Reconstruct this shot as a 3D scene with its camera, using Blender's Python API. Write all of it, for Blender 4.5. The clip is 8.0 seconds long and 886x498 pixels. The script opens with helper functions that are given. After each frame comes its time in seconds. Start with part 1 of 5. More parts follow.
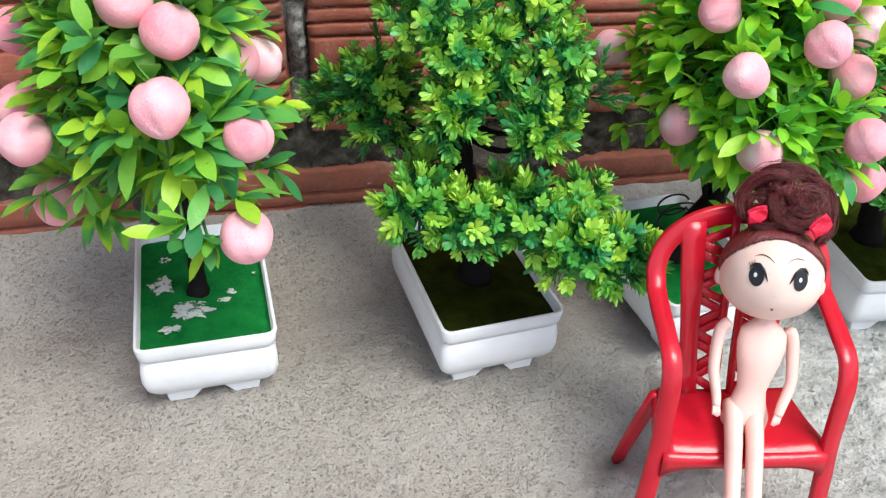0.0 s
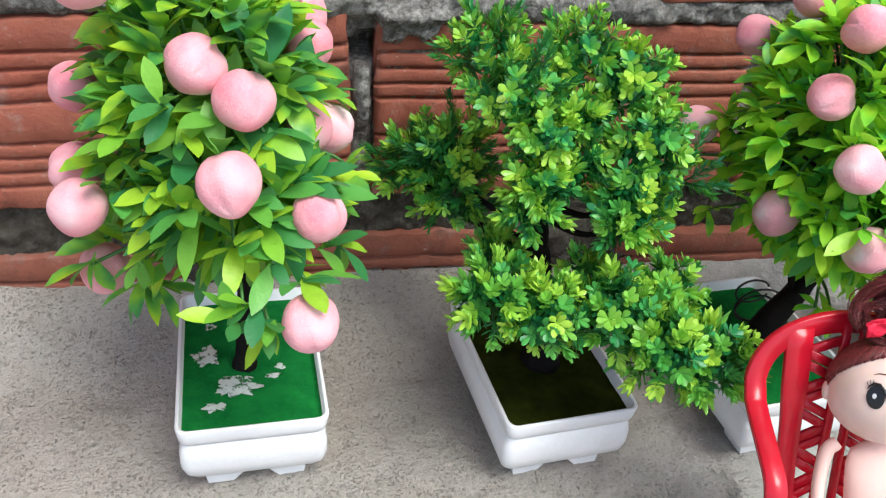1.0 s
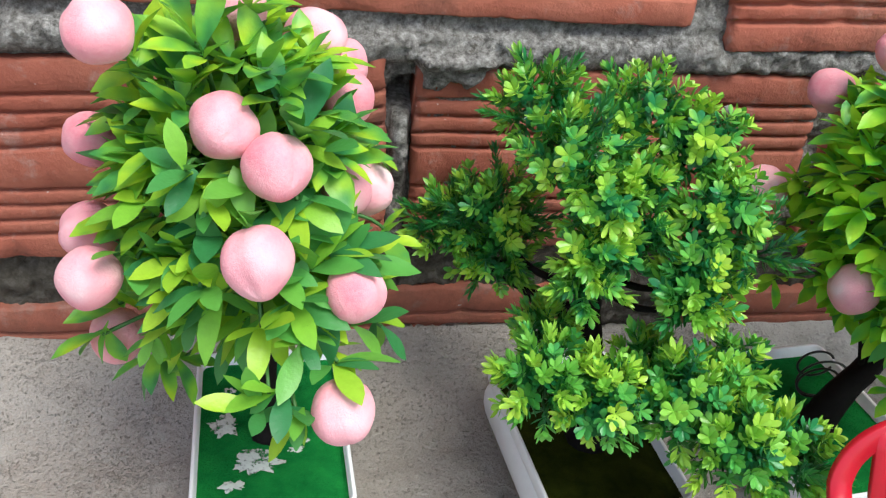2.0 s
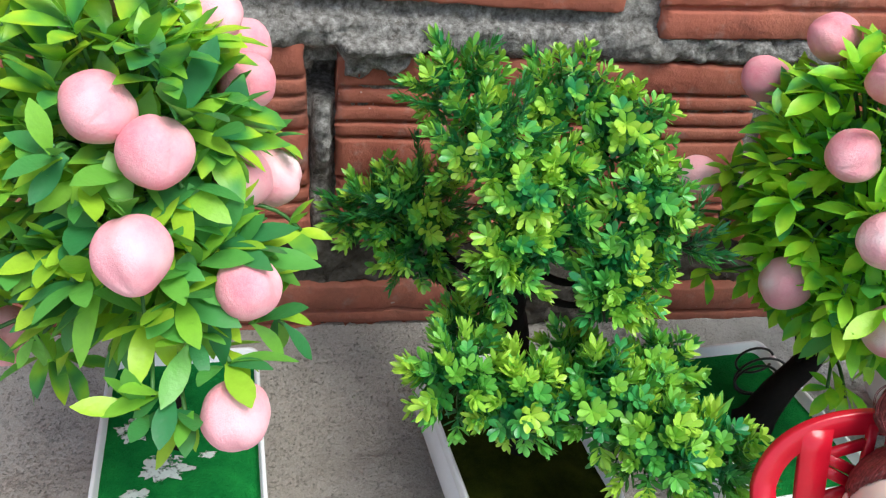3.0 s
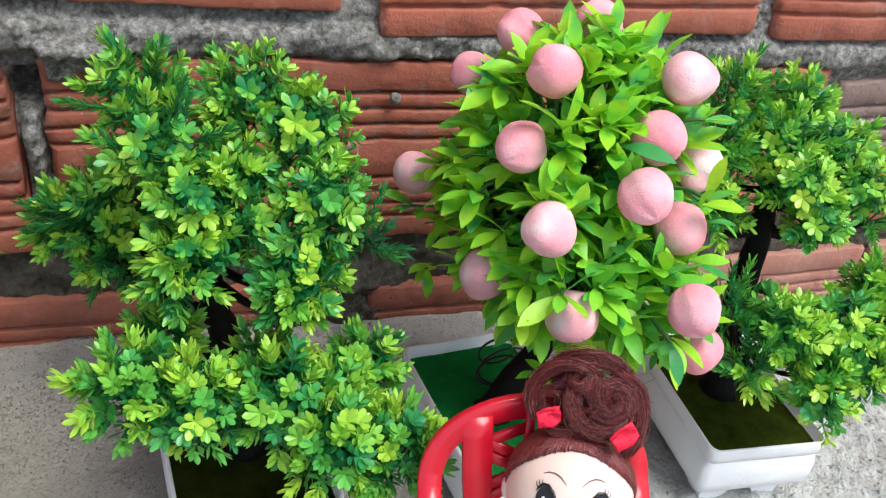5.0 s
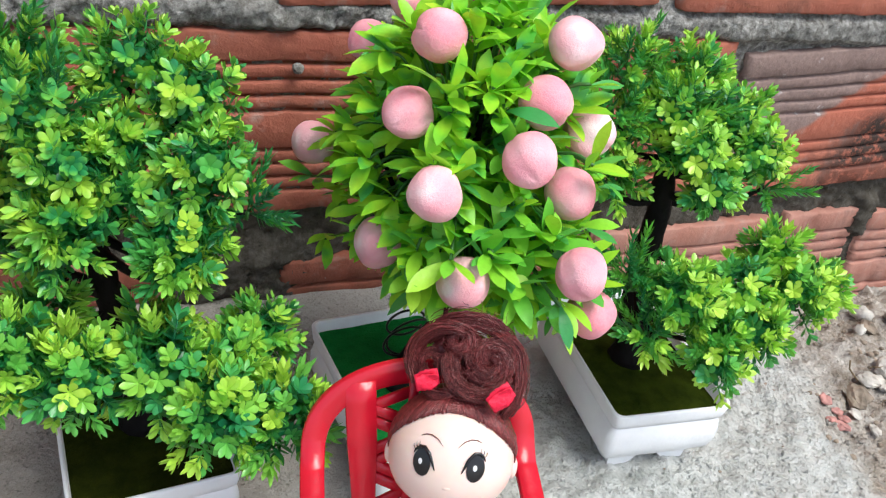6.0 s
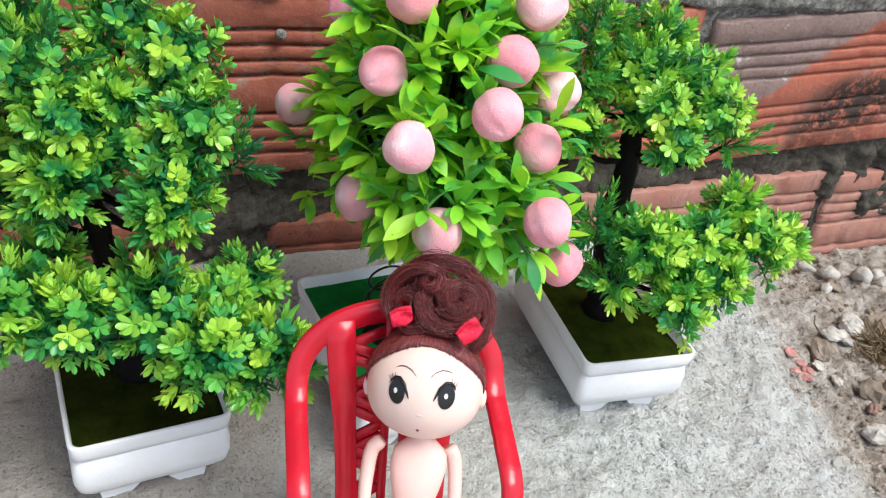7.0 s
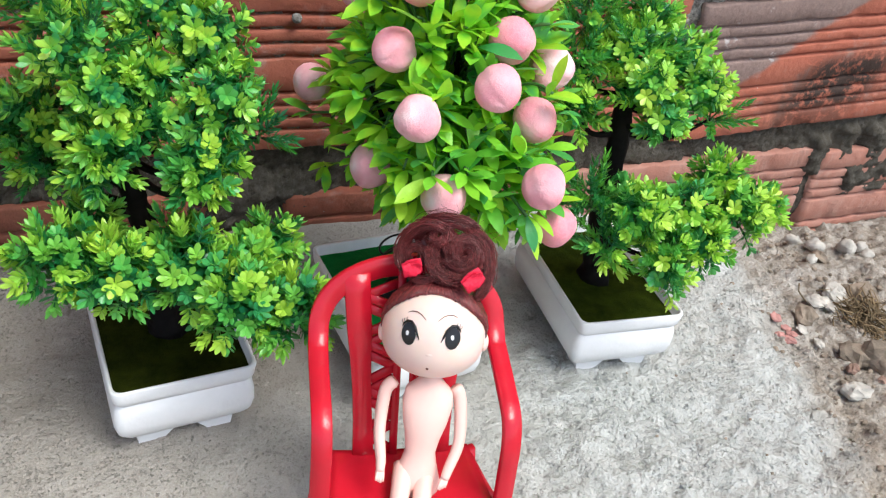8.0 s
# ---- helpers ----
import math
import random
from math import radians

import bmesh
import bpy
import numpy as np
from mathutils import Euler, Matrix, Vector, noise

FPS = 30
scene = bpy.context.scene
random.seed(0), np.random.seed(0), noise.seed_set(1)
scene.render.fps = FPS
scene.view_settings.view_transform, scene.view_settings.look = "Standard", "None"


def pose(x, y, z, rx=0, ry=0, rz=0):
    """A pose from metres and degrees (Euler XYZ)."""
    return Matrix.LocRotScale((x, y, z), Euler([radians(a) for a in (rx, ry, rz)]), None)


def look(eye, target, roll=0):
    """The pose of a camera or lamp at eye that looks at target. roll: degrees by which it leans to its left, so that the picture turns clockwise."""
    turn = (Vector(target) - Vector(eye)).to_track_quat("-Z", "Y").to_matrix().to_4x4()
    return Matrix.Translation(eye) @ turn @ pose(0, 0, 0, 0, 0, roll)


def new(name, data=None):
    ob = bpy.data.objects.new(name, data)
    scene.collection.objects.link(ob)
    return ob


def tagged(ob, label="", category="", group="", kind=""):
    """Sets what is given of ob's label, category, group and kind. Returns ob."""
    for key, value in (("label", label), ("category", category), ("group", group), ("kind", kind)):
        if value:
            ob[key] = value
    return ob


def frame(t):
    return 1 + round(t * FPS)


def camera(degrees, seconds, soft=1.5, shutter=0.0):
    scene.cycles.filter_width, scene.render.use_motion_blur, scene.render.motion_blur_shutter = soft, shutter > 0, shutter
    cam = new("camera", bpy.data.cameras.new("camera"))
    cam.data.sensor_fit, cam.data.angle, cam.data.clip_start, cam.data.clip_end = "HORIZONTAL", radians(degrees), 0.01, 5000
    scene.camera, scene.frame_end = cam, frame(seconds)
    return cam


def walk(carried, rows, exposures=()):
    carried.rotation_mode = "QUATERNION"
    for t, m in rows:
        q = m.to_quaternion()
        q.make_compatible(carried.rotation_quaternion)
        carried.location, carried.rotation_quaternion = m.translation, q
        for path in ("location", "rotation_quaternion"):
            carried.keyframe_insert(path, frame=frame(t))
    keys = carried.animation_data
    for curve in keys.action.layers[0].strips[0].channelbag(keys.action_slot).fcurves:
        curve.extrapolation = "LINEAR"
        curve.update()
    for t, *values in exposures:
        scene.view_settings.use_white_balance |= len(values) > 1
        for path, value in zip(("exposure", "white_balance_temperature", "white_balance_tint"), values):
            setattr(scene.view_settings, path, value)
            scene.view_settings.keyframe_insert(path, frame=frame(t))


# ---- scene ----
cam = camera(56.0, 8.0, soft=1.25)
PATH = [
    (0, (-0.143, 0.203, 0.287), (0.287, 1.752, -0.902), 4.0),
    (0.5, (-0.149, 0.22, 0.289), (0.275, 1.793, -0.871), 4.8),
    (1, (-0.157, 0.24, 0.286), (0.235, 1.847, -0.839), 5.8),
    (1.5, (-0.161, 0.261, 0.287), (0.192, 1.893, -0.814), 6.1),
    (1.7, (-0.163, 0.268, 0.286), (0.189, 1.904, -0.809), 6.3),
    (2.8, (-0.144, 0.283, 0.28), (0.246, 1.915, -0.809), 6.8),
    (3, (-0.138, 0.283, 0.277), (0.276, 1.91, -0.81), 7.3),
    (3.5, (-0.119, 0.278, 0.278), (0.333, 1.896, -0.807), 7.7),
    (4, (-0.101, 0.276, 0.28), (0.424, 1.879, -0.795), 8.5),
    (4.5, (-0.082, 0.27, 0.282), (0.503, 1.861, -0.78), 8.7),
    (5, (-0.067, 0.267, 0.284), (0.566, 1.843, -0.772), 8.8),
    (5.2, (-0.06, 0.265, 0.286), (0.589, 1.836, -0.768), 8.9),
    (6.3, (-0.045, 0.253, 0.28), (0.699, 1.76, -0.803), 10.5),
    (6.5, (-0.045, 0.249, 0.281), (0.702, 1.748, -0.812), 10.7),
    (7, (-0.048, 0.236, 0.283), (0.696, 1.727, -0.823), 10.1),
    (7.5, (-0.054, 0.222, 0.284), (0.685, 1.702, -0.84), 10.0),
    (8, (-0.061, 0.208, 0.291), (0.673, 1.687, -0.837), 9.8),
]
walk(cam, [(t, look(eye, target, roll)) for t, eye, target, roll in PATH])

# ---- world and light ----
SUN_ELEV, SUN_AZ = 62.0, 146.0   # degrees; azimuth clockwise from +y
world = bpy.data.worlds.new("sky")
scene.world = world
world.use_nodes = True
wn = world.node_tree
sky = wn.nodes.new("ShaderNodeTexSky")
sky.sky_type = "NISHITA"
sky.sun_disc = False
sky.sun_elevation = radians(SUN_ELEV)
sky.sun_rotation = radians(SUN_AZ)
sky.air_density, sky.dust_density, sky.ozone_density = 1.0, 2.0, 1.0
bg = wn.nodes["Background"]
bg.inputs["Strength"].default_value = 0.128
haze = wn.nodes.new("ShaderNodeHueSaturation")  # a white, hazy sky
haze.inputs["Saturation"].default_value = 0.78
wn.links.new(sky.outputs[0], haze.inputs["Color"])
wn.links.new(haze.outputs[0], bg.inputs["Color"])
sun = new("sun", bpy.data.lights.new("sun", "SUN"))
sun.data.energy, sun.data.angle, sun.data.color = 1.74, radians(32), (0.98, 1.0, 0.95)
sd = Vector((math.sin(radians(SUN_AZ)) * math.cos(radians(SUN_ELEV)), math.cos(radians(SUN_AZ)) * math.cos(radians(SUN_ELEV)), math.sin(radians(SUN_ELEV))))
sun.matrix_world = look(sd * 5, (0, 0, 0))
scene.view_settings.exposure = 0.91


# ---- materials ----
def nodes_of(name):
    m = bpy.data.materials.new(name)
    m.use_nodes = True
    t = m.node_tree
    return m, t, t.nodes["Principled BSDF"]


def coords(t, kind="Object"):
    c = t.nodes.new("ShaderNodeTexCoord")
    return c.outputs[kind]


def noise_tex(t, vec, scale, detail=4.0, rough=0.55, dist=0.0):
    n = t.nodes.new("ShaderNodeTexNoise")
    n.inputs["Scale"].default_value = scale
    n.inputs["Detail"].default_value = detail
    n.inputs["Roughness"].default_value = rough
    n.inputs["Distortion"].default_value = dist
    if vec is not None:
        t.links.new(vec, n.inputs["Vector"])
    return n.outputs["Fac"]


def ramp(t, fac, stops, interp="LINEAR"):
    r = t.nodes.new("ShaderNodeValToRGB")
    e = r.color_ramp.elements
    r.color_ramp.interpolation = interp
    while len(e) < len(stops):
        e.new(0.5)
    for el, (p, c) in zip(e, stops):
        el.position = p
        el.color = (*c, 1.0) if len(c) == 3 else c
    t.links.new(fac, r.inputs[0])
    return r.outputs[0]


def grey(a, b):
    return [(a, (0, 0, 0)), (b, (1, 1, 1))]


def mix(t, fac, a, b, mode="MIX"):
    n = t.nodes.new("ShaderNodeMix")
    n.data_type, n.blend_type = "RGBA", mode
    for sock, v in ((n.inputs["Factor"], fac), (n.inputs["A"], a), (n.inputs["B"], b)):
        if hasattr(v, "links"):
            t.links.new(v, sock)
        elif isinstance(v, (int, float)):
            sock.default_value = v
        else:
            sock.default_value = (*v, 1.0)
    return n.outputs["Result"]


def maths(t, op, a, b=0.0):
    n = t.nodes.new("ShaderNodeMath")
    n.operation = op
    n.use_clamp = False
    for sock, v in ((n.inputs[0], a), (n.inputs[1], b)):
        if hasattr(v, "links"):
            t.links.new(v, sock)
        else:
            sock.default_value = v
    return n.outputs[0]


def bump(t, height, bsdf, dist, strength=1.0, prev=None):
    n = t.nodes.new("ShaderNodeBump")
    n.inputs["Distance"].default_value = dist
    n.inputs["Strength"].default_value = strength
    t.links.new(height, n.inputs["Height"])
    if prev is not None:
        t.links.new(prev, n.inputs["Normal"])
    if bsdf is not None:
        t.links.new(n.outputs[0], bsdf.inputs["Normal"])
    return n.outputs[0]


def axis_of(t, vec, k):
    s = t.nodes.new("ShaderNodeSeparateXYZ")
    t.links.new(vec, s.inputs[0])
    return s.outputs[k]


def plain(name, colour, rough, spec=0.5, grain=0.0, scale=400.0, metal=0.0, var=0.06):
    m, t, b = nodes_of(name)
    v = coords(t)
    dark = tuple(c * (1 - 2 * var) for c in colour)
    lite = tuple(min(1, c * (1 + var)) for c in colour)
    t.links.new(mix(t, ramp(t, noise_tex(t, v, 60.0), grey(0.35, 0.65)), dark, lite), b.inputs["Base Color"])
    b.inputs["Roughness"].default_value = rough
    b.inputs["Specular IOR Level"].default_value = spec
    b.inputs["Metallic"].default_value = metal
    if grain:
        bump(t, noise_tex(t, v, scale, 3.0), b, grain)
    return m


def brick_material(name, film=False, dirt=0.6, dusty=0.0, mud=0.0):
    m, t, b = nodes_of(name)
    v = coords(t)
    info = t.nodes.new("ShaderNodeObjectInfo").outputs["Random"]
    tone = mix(t, info, (0.42, 0.120, 0.072), (0.29, 0.080, 0.050))
    big = ramp(t, noise_tex(t, v, 22.0, 5.0), grey(0.35, 0.7))
    col = mix(t, big, tone, mix(t, 0.5, tone, (0.44, 0.18, 0.12)))
    fine = ramp(t, noise_tex(t, v, 420.0, 4.0), grey(0.3, 0.75))
    col = mix(t, maths(t, "MULTIPLY", fine, 0.35), col, (0.24, 0.075, 0.05))
    # grey cement dust and pale lime specks
    dust = ramp(t, noise_tex(t, v, 55.0, 8.0, 0.7), grey(0.55, 0.75))
    col = mix(t, maths(t, "MULTIPLY", dust, 0.6), col, (0.36, 0.31, 0.28))
    specks = ramp(t, noise_tex(t, v, 240.0, 2.0), grey(0.74, 0.80))
    col = mix(t, maths(t, "MULTIPLY", specks, 0.8), col, (0.62, 0.56, 0.51))
    if dusty:
        veil = ramp(t, noise_tex(t, v, 34.0, 6.0, 0.65), grey(0.25, 0.70))
        col = mix(t, maths(t, "MULTIPLY", maths(t, "ADD", maths(t, "MULTIPLY", veil, 0.7), 0.3), dusty), col, (0.43, 0.265, 0.215))
    # brown mud blotches, deepened to paint in the shade behind the trees
    if mud:
        splash = ramp(t, noise_tex(t, v, 40.0, 7.0, 0.7), grey(0.30, 0.66))
        col = mix(t, maths(t, "MULTIPLY", splash, mud), col, (0.095, 0.055, 0.038))
    grime = ramp(t, noise_tex(t, v, 16.0, 9.0, 0.72), grey(0.56, 0.70))
    col = mix(t, maths(t, "MULTIPLY", grime, dirt), col, (0.07, 0.045, 0.035))
    if film:
        # a dull cement film over the upper corner and black mould over the far end
        x, z = axis_of(t, v, 0), axis_of(t, v, 2)
        edge = maths(t, "ADD", maths(t, "MULTIPLY", x, -0.60), z)
        edge = maths(t, "ADD", edge, maths(t, "MULTIPLY", noise_tex(t, v, 60.0, 4.0), 0.008))
        film_fac = ramp(t, maths(t, "ADD", maths(t, "MULTIPLY", maths(t, "SUBTRACT", edge, 0.029), 110.0), 0.5), grey(0.3, 0.7))
        col = mix(t, maths(t, "MULTIPLY", film_fac, 0.88), col, mix(t, fine, (0.24, 0.185, 0.165), (0.16, 0.128, 0.118)))
        spots = ramp(t, noise_tex(t, v, 75.0, 5.0, 0.6), grey(0.63, 0.70))
        col = mix(t, maths(t, "MULTIPLY", maths(t, "MULTIPLY", spots, film_fac), 0.8), col, (0.45, 0.43, 0.42))
        across = maths(t, "ADD", maths(t, "MULTIPLY", maths(t, "SUBTRACT", x, maths(t, "MULTIPLY", z, 0.6)), 10.0), 0.2)
        mx = ramp(t, across, [(0.0, (0, 0, 0)), (0.10, (0.1, 0.1, 0.1)), (0.34, (1, 1, 1)), (0.85, (1, 1, 1)), (1.0, (0.3, 0.3, 0.3))])
        mz = ramp(t, maths(t, "ADD", maths(t, "MULTIPLY", z, 14.0), 0.5), [(0.0, (0.6, 0.6, 0.6)), (0.10, (1, 1, 1)), (0.48, (1, 1, 1)), (0.64, (0, 0, 0))])
        mould = ramp(t, noise_tex(t, v, 105.0, 8.0, 0.75), grey(0.39, 0.50))
        col = mix(t, maths(t, "MULTIPLY", maths(t, "MULTIPLY", mx, mz), mould), col, (0.045, 0.028, 0.022))
    t.links.new(col, b.inputs["Base Color"])
    b.inputs["Roughness"].default_value = 0.82
    b.inputs["Specular IOR Level"].default_value = 0.3
    n1 = bump(t, noise_tex(t, v, 130.0, 6.0, 0.65), None, 0.0012)
    bump(t, noise_tex(t, v, 900.0, 3.0), b, 0.0003, 0.8, n1)
    return m


def mortar_material():
    m, t, b = nodes_of("mortar_rough")
    v = coords(t)
    big = ramp(t, noise_tex(t, v, 14.0, 6.0, 0.6), grey(0.35, 0.68))
    grain = noise_tex(t, v, 300.0, 7.0, 0.72)
    col = ramp(t, grain, [(0.36, (0.06, 0.058, 0.054)), (0.46, (0.19, 0.186, 0.173)), (0.54, (0.295, 0.29, 0.272)), (0.64, (0.48, 0.475, 0.445))])
    col = mix(t, big, mix(t, 0.35, col, (0.22, 0.20, 0.17)), col)
    pits = ramp(t, noise_tex(t, v, 120.0, 7.0, 0.75), grey(0.34, 0.42))
    col = mix(t, pits, (0.12, 0.105, 0.09), col)
    lime = ramp(t, noise_tex(t, v, 48.0, 7.0, 0.65), grey(0.58, 0.74))
    col = mix(t, maths(t, "MULTIPLY", lime, 0.35), col, (0.46, 0.445, 0.42))
    stain = ramp(t, noise_tex(t, v, 30.0, 7.0, 0.7), grey(0.60, 0.70))
    col = mix(t, maths(t, "MULTIPLY", stain, 0.65), col, (0.105, 0.095, 0.07))
    # mossy dark earth on the low bed joint
    z = axis_of(t, v, 2)
    low = ramp(t, maths(t, "ADD", maths(t, "MULTIPLY", z, 8.0), maths(t, "MULTIPLY", noise_tex(t, v, 40.0, 5.0), 0.3)), [(0.0, (1, 1, 1)), (0.68, (1, 1, 1)), (0.90, (0, 0, 0))])
    earth = mix(t, pits, (0.022, 0.018, 0.013), mix(t, lime, (0.055, 0.046, 0.033), (0.16, 0.14, 0.11)))
    col = mix(t, maths(t, "MULTIPLY", low, 0.85), col, earth)
    t.links.new(col, b.inputs["Base Color"])
    b.inputs["Roughness"].default_value = 0.95
    b.inputs["Specular IOR Level"].default_value = 0.2
    n1 = bump(t, noise_tex(t, v, 210.0, 8.0, 0.72), None, 0.0024)
    bump(t, noise_tex(t, v, 900.0, 3.0, 0.6), b, 0.0005, 1.0, n1)
    return m


def ground_material():
    m, t, b = nodes_of("sandy_cement")
    v = coords(t)
    x = axis_of(t, v, 0)
    y = axis_of(t, v, 1)
    big = ramp(t, noise_tex(t, v, 9.0, 5.0), grey(0.3, 0.7))
    col = mix(t, big, (0.405, 0.370, 0.322), (0.475, 0.440, 0.395))
    mid = ramp(t, noise_tex(t, v, 80.0, 6.0, 0.6), grey(0.35, 0.7))
    col = mix(t, maths(t, "MULTIPLY", mid, 0.5), col, (0.475, 0.45, 0.41))
    sand = ramp(t, noise_tex(t, v, 1300.0, 3.0, 0.6), grey(0.3, 0.7))
    col = mix(t, maths(t, "MULTIPLY", sand, 0.40), col, (0.215, 0.19, 0.16))
    patch_dark = ramp(t, noise_tex(t, v, 190.0, 5.0, 0.7), grey(0.54, 0.70))
    col = mix(t, maths(t, "MULTIPLY", patch_dark, 0.26), col, (0.20, 0.178, 0.152))
    # round open pores of two sizes, thicker in patches
    some = ramp(t, noise_tex(t, v, 24.0, 4.0, 0.6), grey(0.30, 0.62))
    pitf = None
    for scale, share, size in ((820.0, 0.30, 0.48), (400.0, 0.13, 0.38)):
        cell = t.nodes.new("ShaderNodeTexVoronoi")
        cell.inputs["Scale"].default_value = scale
        stir = t.nodes.new("ShaderNodeTexNoise")
        stir.inputs["Scale"].default_value = 900.0
        t.links.new(v, stir.inputs["Vector"])
        t.links.new(mix(t, 0.0030, v, stir.outputs["Color"], "ADD"), cell.inputs["Vector"])
        lot = axis_of(t, cell.outputs["Color"], 0)
        open_ = ramp(t, maths(t, "ADD", lot, maths(t, "MULTIPLY", maths(t, "SUBTRACT", some, 0.5), -0.45)), [(0.0, (1, 1, 1)), (share, (1, 1, 1)), (share + 0.04, (0, 0, 0))])
        dot = ramp(t, cell.outputs["Distance"], [(0.0, (1, 1, 1)), (size * 0.3, (1, 1, 1)), (size, (0, 0, 0))])
        f = maths(t, "MULTIPLY", open_, dot)
        pitf = f if pitf is None else maths(t, "MAXIMUM", pitf, f)
    col = mix(t, maths(t, "MULTIPLY", pitf, 0.40), col, (0.13, 0.112, 0.092))
    # pale dry cement towards the yard, then bare earth
    wob = maths(t, "ADD", x, maths(t, "MULTIPLY", maths(t, "SUBTRACT", noise_tex(t, v, 16.0, 5.0), 0.5), 0.10))
    wob = maths(t, "ADD", wob, maths(t, "MULTIPLY", maths(t, "SUBTRACT", y, 0.45), -0.42))
    pale = ramp(t, maths(t, "ADD", maths(t, "MULTIPLY", wob, 2.0), 0.06), grey(0.0, 0.34))
    dry = mix(t, mid, (0.47, 0.48, 0.455), (0.62, 0.63, 0.605))
    dry = mix(t, maths(t, "MULTIPLY", ramp(t, noise_tex(t, v, 130.0, 6.0, 0.65), grey(0.58, 0.70)), 0.55), dry, (0.24, 0.225, 0.20))
    col = mix(t, maths(t, "MULTIPLY", pale, maths(t, "SUBTRACT", 0.95, maths(t, "MULTIPLY", pitf, 0.08))), col, dry)
    soil = ramp(t, maths(t, "MULTIPLY", wob, 2.0), grey(0.55, 0.62))
    clod = ramp(t, noise_tex(t, v, 85.0, 7.0, 0.7), grey(0.35, 0.62))
    earth = mix(t, clod, (0.25, 0.205, 0.16), mix(t, big, (0.46, 0.41, 0.345), (0.58, 0.55, 0.505)))
    col = mix(t, soil, col, earth)
    t.links.new(col, b.inputs["Base Color"])
    b.inputs["Roughness"].default_value = 0.93
    b.inputs["Specular IOR Level"].default_value = 0.2
    lumps = bump(t, maths(t, "MULTIPLY", noise_tex(t, v, 150.0, 3.0, 0.55), pale), None, 0.0042)
    n1 = bump(t, noise_tex(t, v, 380.0, 5.0, 0.68), None, 0.0021, 1.0, lumps)
    n2 = bump(t, maths(t, "SUBTRACT", 1.0, pitf), None, 0.0007, 1.0, n1)
    bump(t, noise_tex(t, v, 1100.0, 2.0), b, 0.00030, 1.0, n2)
    return m


def leaf_material(name, stops, rough=0.38, joined=False, through_light=0.26, leafwise=0.28):
    m, t, b = nodes_of(name)
    v = coords(t)
    if joined:
        rnd = ramp(t, noise_tex(t, v, 95.0, 1.0), grey(0.30, 0.70))
    else:
        rnd = t.nodes.new("ShaderNodeObjectInfo").outputs["Random"]
    isl = t.nodes.new("ShaderNodeNewGeometry").outputs["Random Per Island"]
    fac = maths(t, "ADD", maths(t, "MULTIPLY", rnd, 1.0 - leafwise), maths(t, "MULTIPLY", isl, leafwise))
    col = ramp(t, fac, stops)
    col = mix(t, maths(t, "MULTIPLY", ramp(t, noise_tex(t, v, 350.0, 3.0), grey(0.35, 0.7)), 0.14), col, (0.02, 0.09, 0.015))
    t.links.new(col, b.inputs["Base Color"])
    b.inputs["Roughness"].default_value = rough
    b.inputs["Specular IOR Level"].default_value = 0.45
    bump(t, noise_tex(t, v, 500.0, 2.0), b, 0.0002)
    tr = t.nodes.new("ShaderNodeBsdfTranslucent")
    t.links.new(mix(t, 0.5, col, (0.30, 0.60, 0.03)), tr.inputs["Color"])
    ms = t.nodes.new("ShaderNodeMixShader")
    ms.inputs[0].default_value = through_light
    t.links.new(b.outputs[0], ms.inputs[1])
    t.links.new(tr.outputs[0], ms.inputs[2])
    t.links.new(ms.outputs[0], t.nodes["Material Output"].inputs["Surface"])
    return m


def peach_material():
    m, t, b = nodes_of("flocked_peach")
    v = coords(t)
    info = t.nodes.new("ShaderNodeObjectInfo").outputs["Random"]
    n = maths(t, "SUBTRACT", maths(t, "MULTIPLY", noise_tex(t, v, 55.0, 2.0, 0.5, 0.2), 1.15), 0.07)
    z = axis_of(t, v, 2)
    f = maths(t, "ADD", n, maths(t, "MULTIPLY", z, 10.0))
    f = maths(t, "ADD", f, maths(t, "MULTIPLY", maths(t, "SUBTRACT", info, 0.5), 0.34))
    col = ramp(t, f, [(0.16, (0.94, 0.77, 0.77)), (0.32, (0.92, 0.53, 0.565)), (0.50, (0.89, 0.395, 0.445)), (0.72, (0.84, 0.27, 0.33))])
    fuzz = ramp(t, noise_tex(t, v, 700.0, 4.0, 0.7), grey(0.35, 0.7))
    col = mix(t, maths(t, "MULTIPLY", fuzz, 0.20), col, (0.92, 0.64, 0.65))
    t.links.new(col, b.inputs["Base Color"])
    b.inputs["Roughness"].default_value = 1.0
    b.inputs["Specular IOR Level"].default_value = 0.0
    b.inputs["Sheen Weight"].default_value = 0.14
    b.inputs["Sheen Roughness"].default_value = 0.6
    b.inputs["Sheen Tint"].default_value = (1.0, 0.72, 0.74, 1)
    bump(t, noise_tex(t, v, 900.0, 4.0, 0.7), b, 0.00035)
    return m


def turf_material(name, a, c):
    m, t, b = nodes_of(name)
    v = coords(t)
    isl = t.nodes.new("ShaderNodeNewGeometry").outputs["Random Per Island"]
    col = mix(t, ramp(t, noise_tex(t, v, 120.0, 5.0, 0.65), grey(0.32, 0.68)), a, c)
    col = mix(t, maths(t, "MULTIPLY", isl, 0.45), col, a)
    t.links.new(col, b.inputs["Base Color"])
    b.inputs["Roughness"].default_value = 0.9
    b.inputs["Specular IOR Level"].default_value = 0.05
    bump(t, noise_tex(t, v, 1100.0, 4.0), b, 0.0008)
    return m


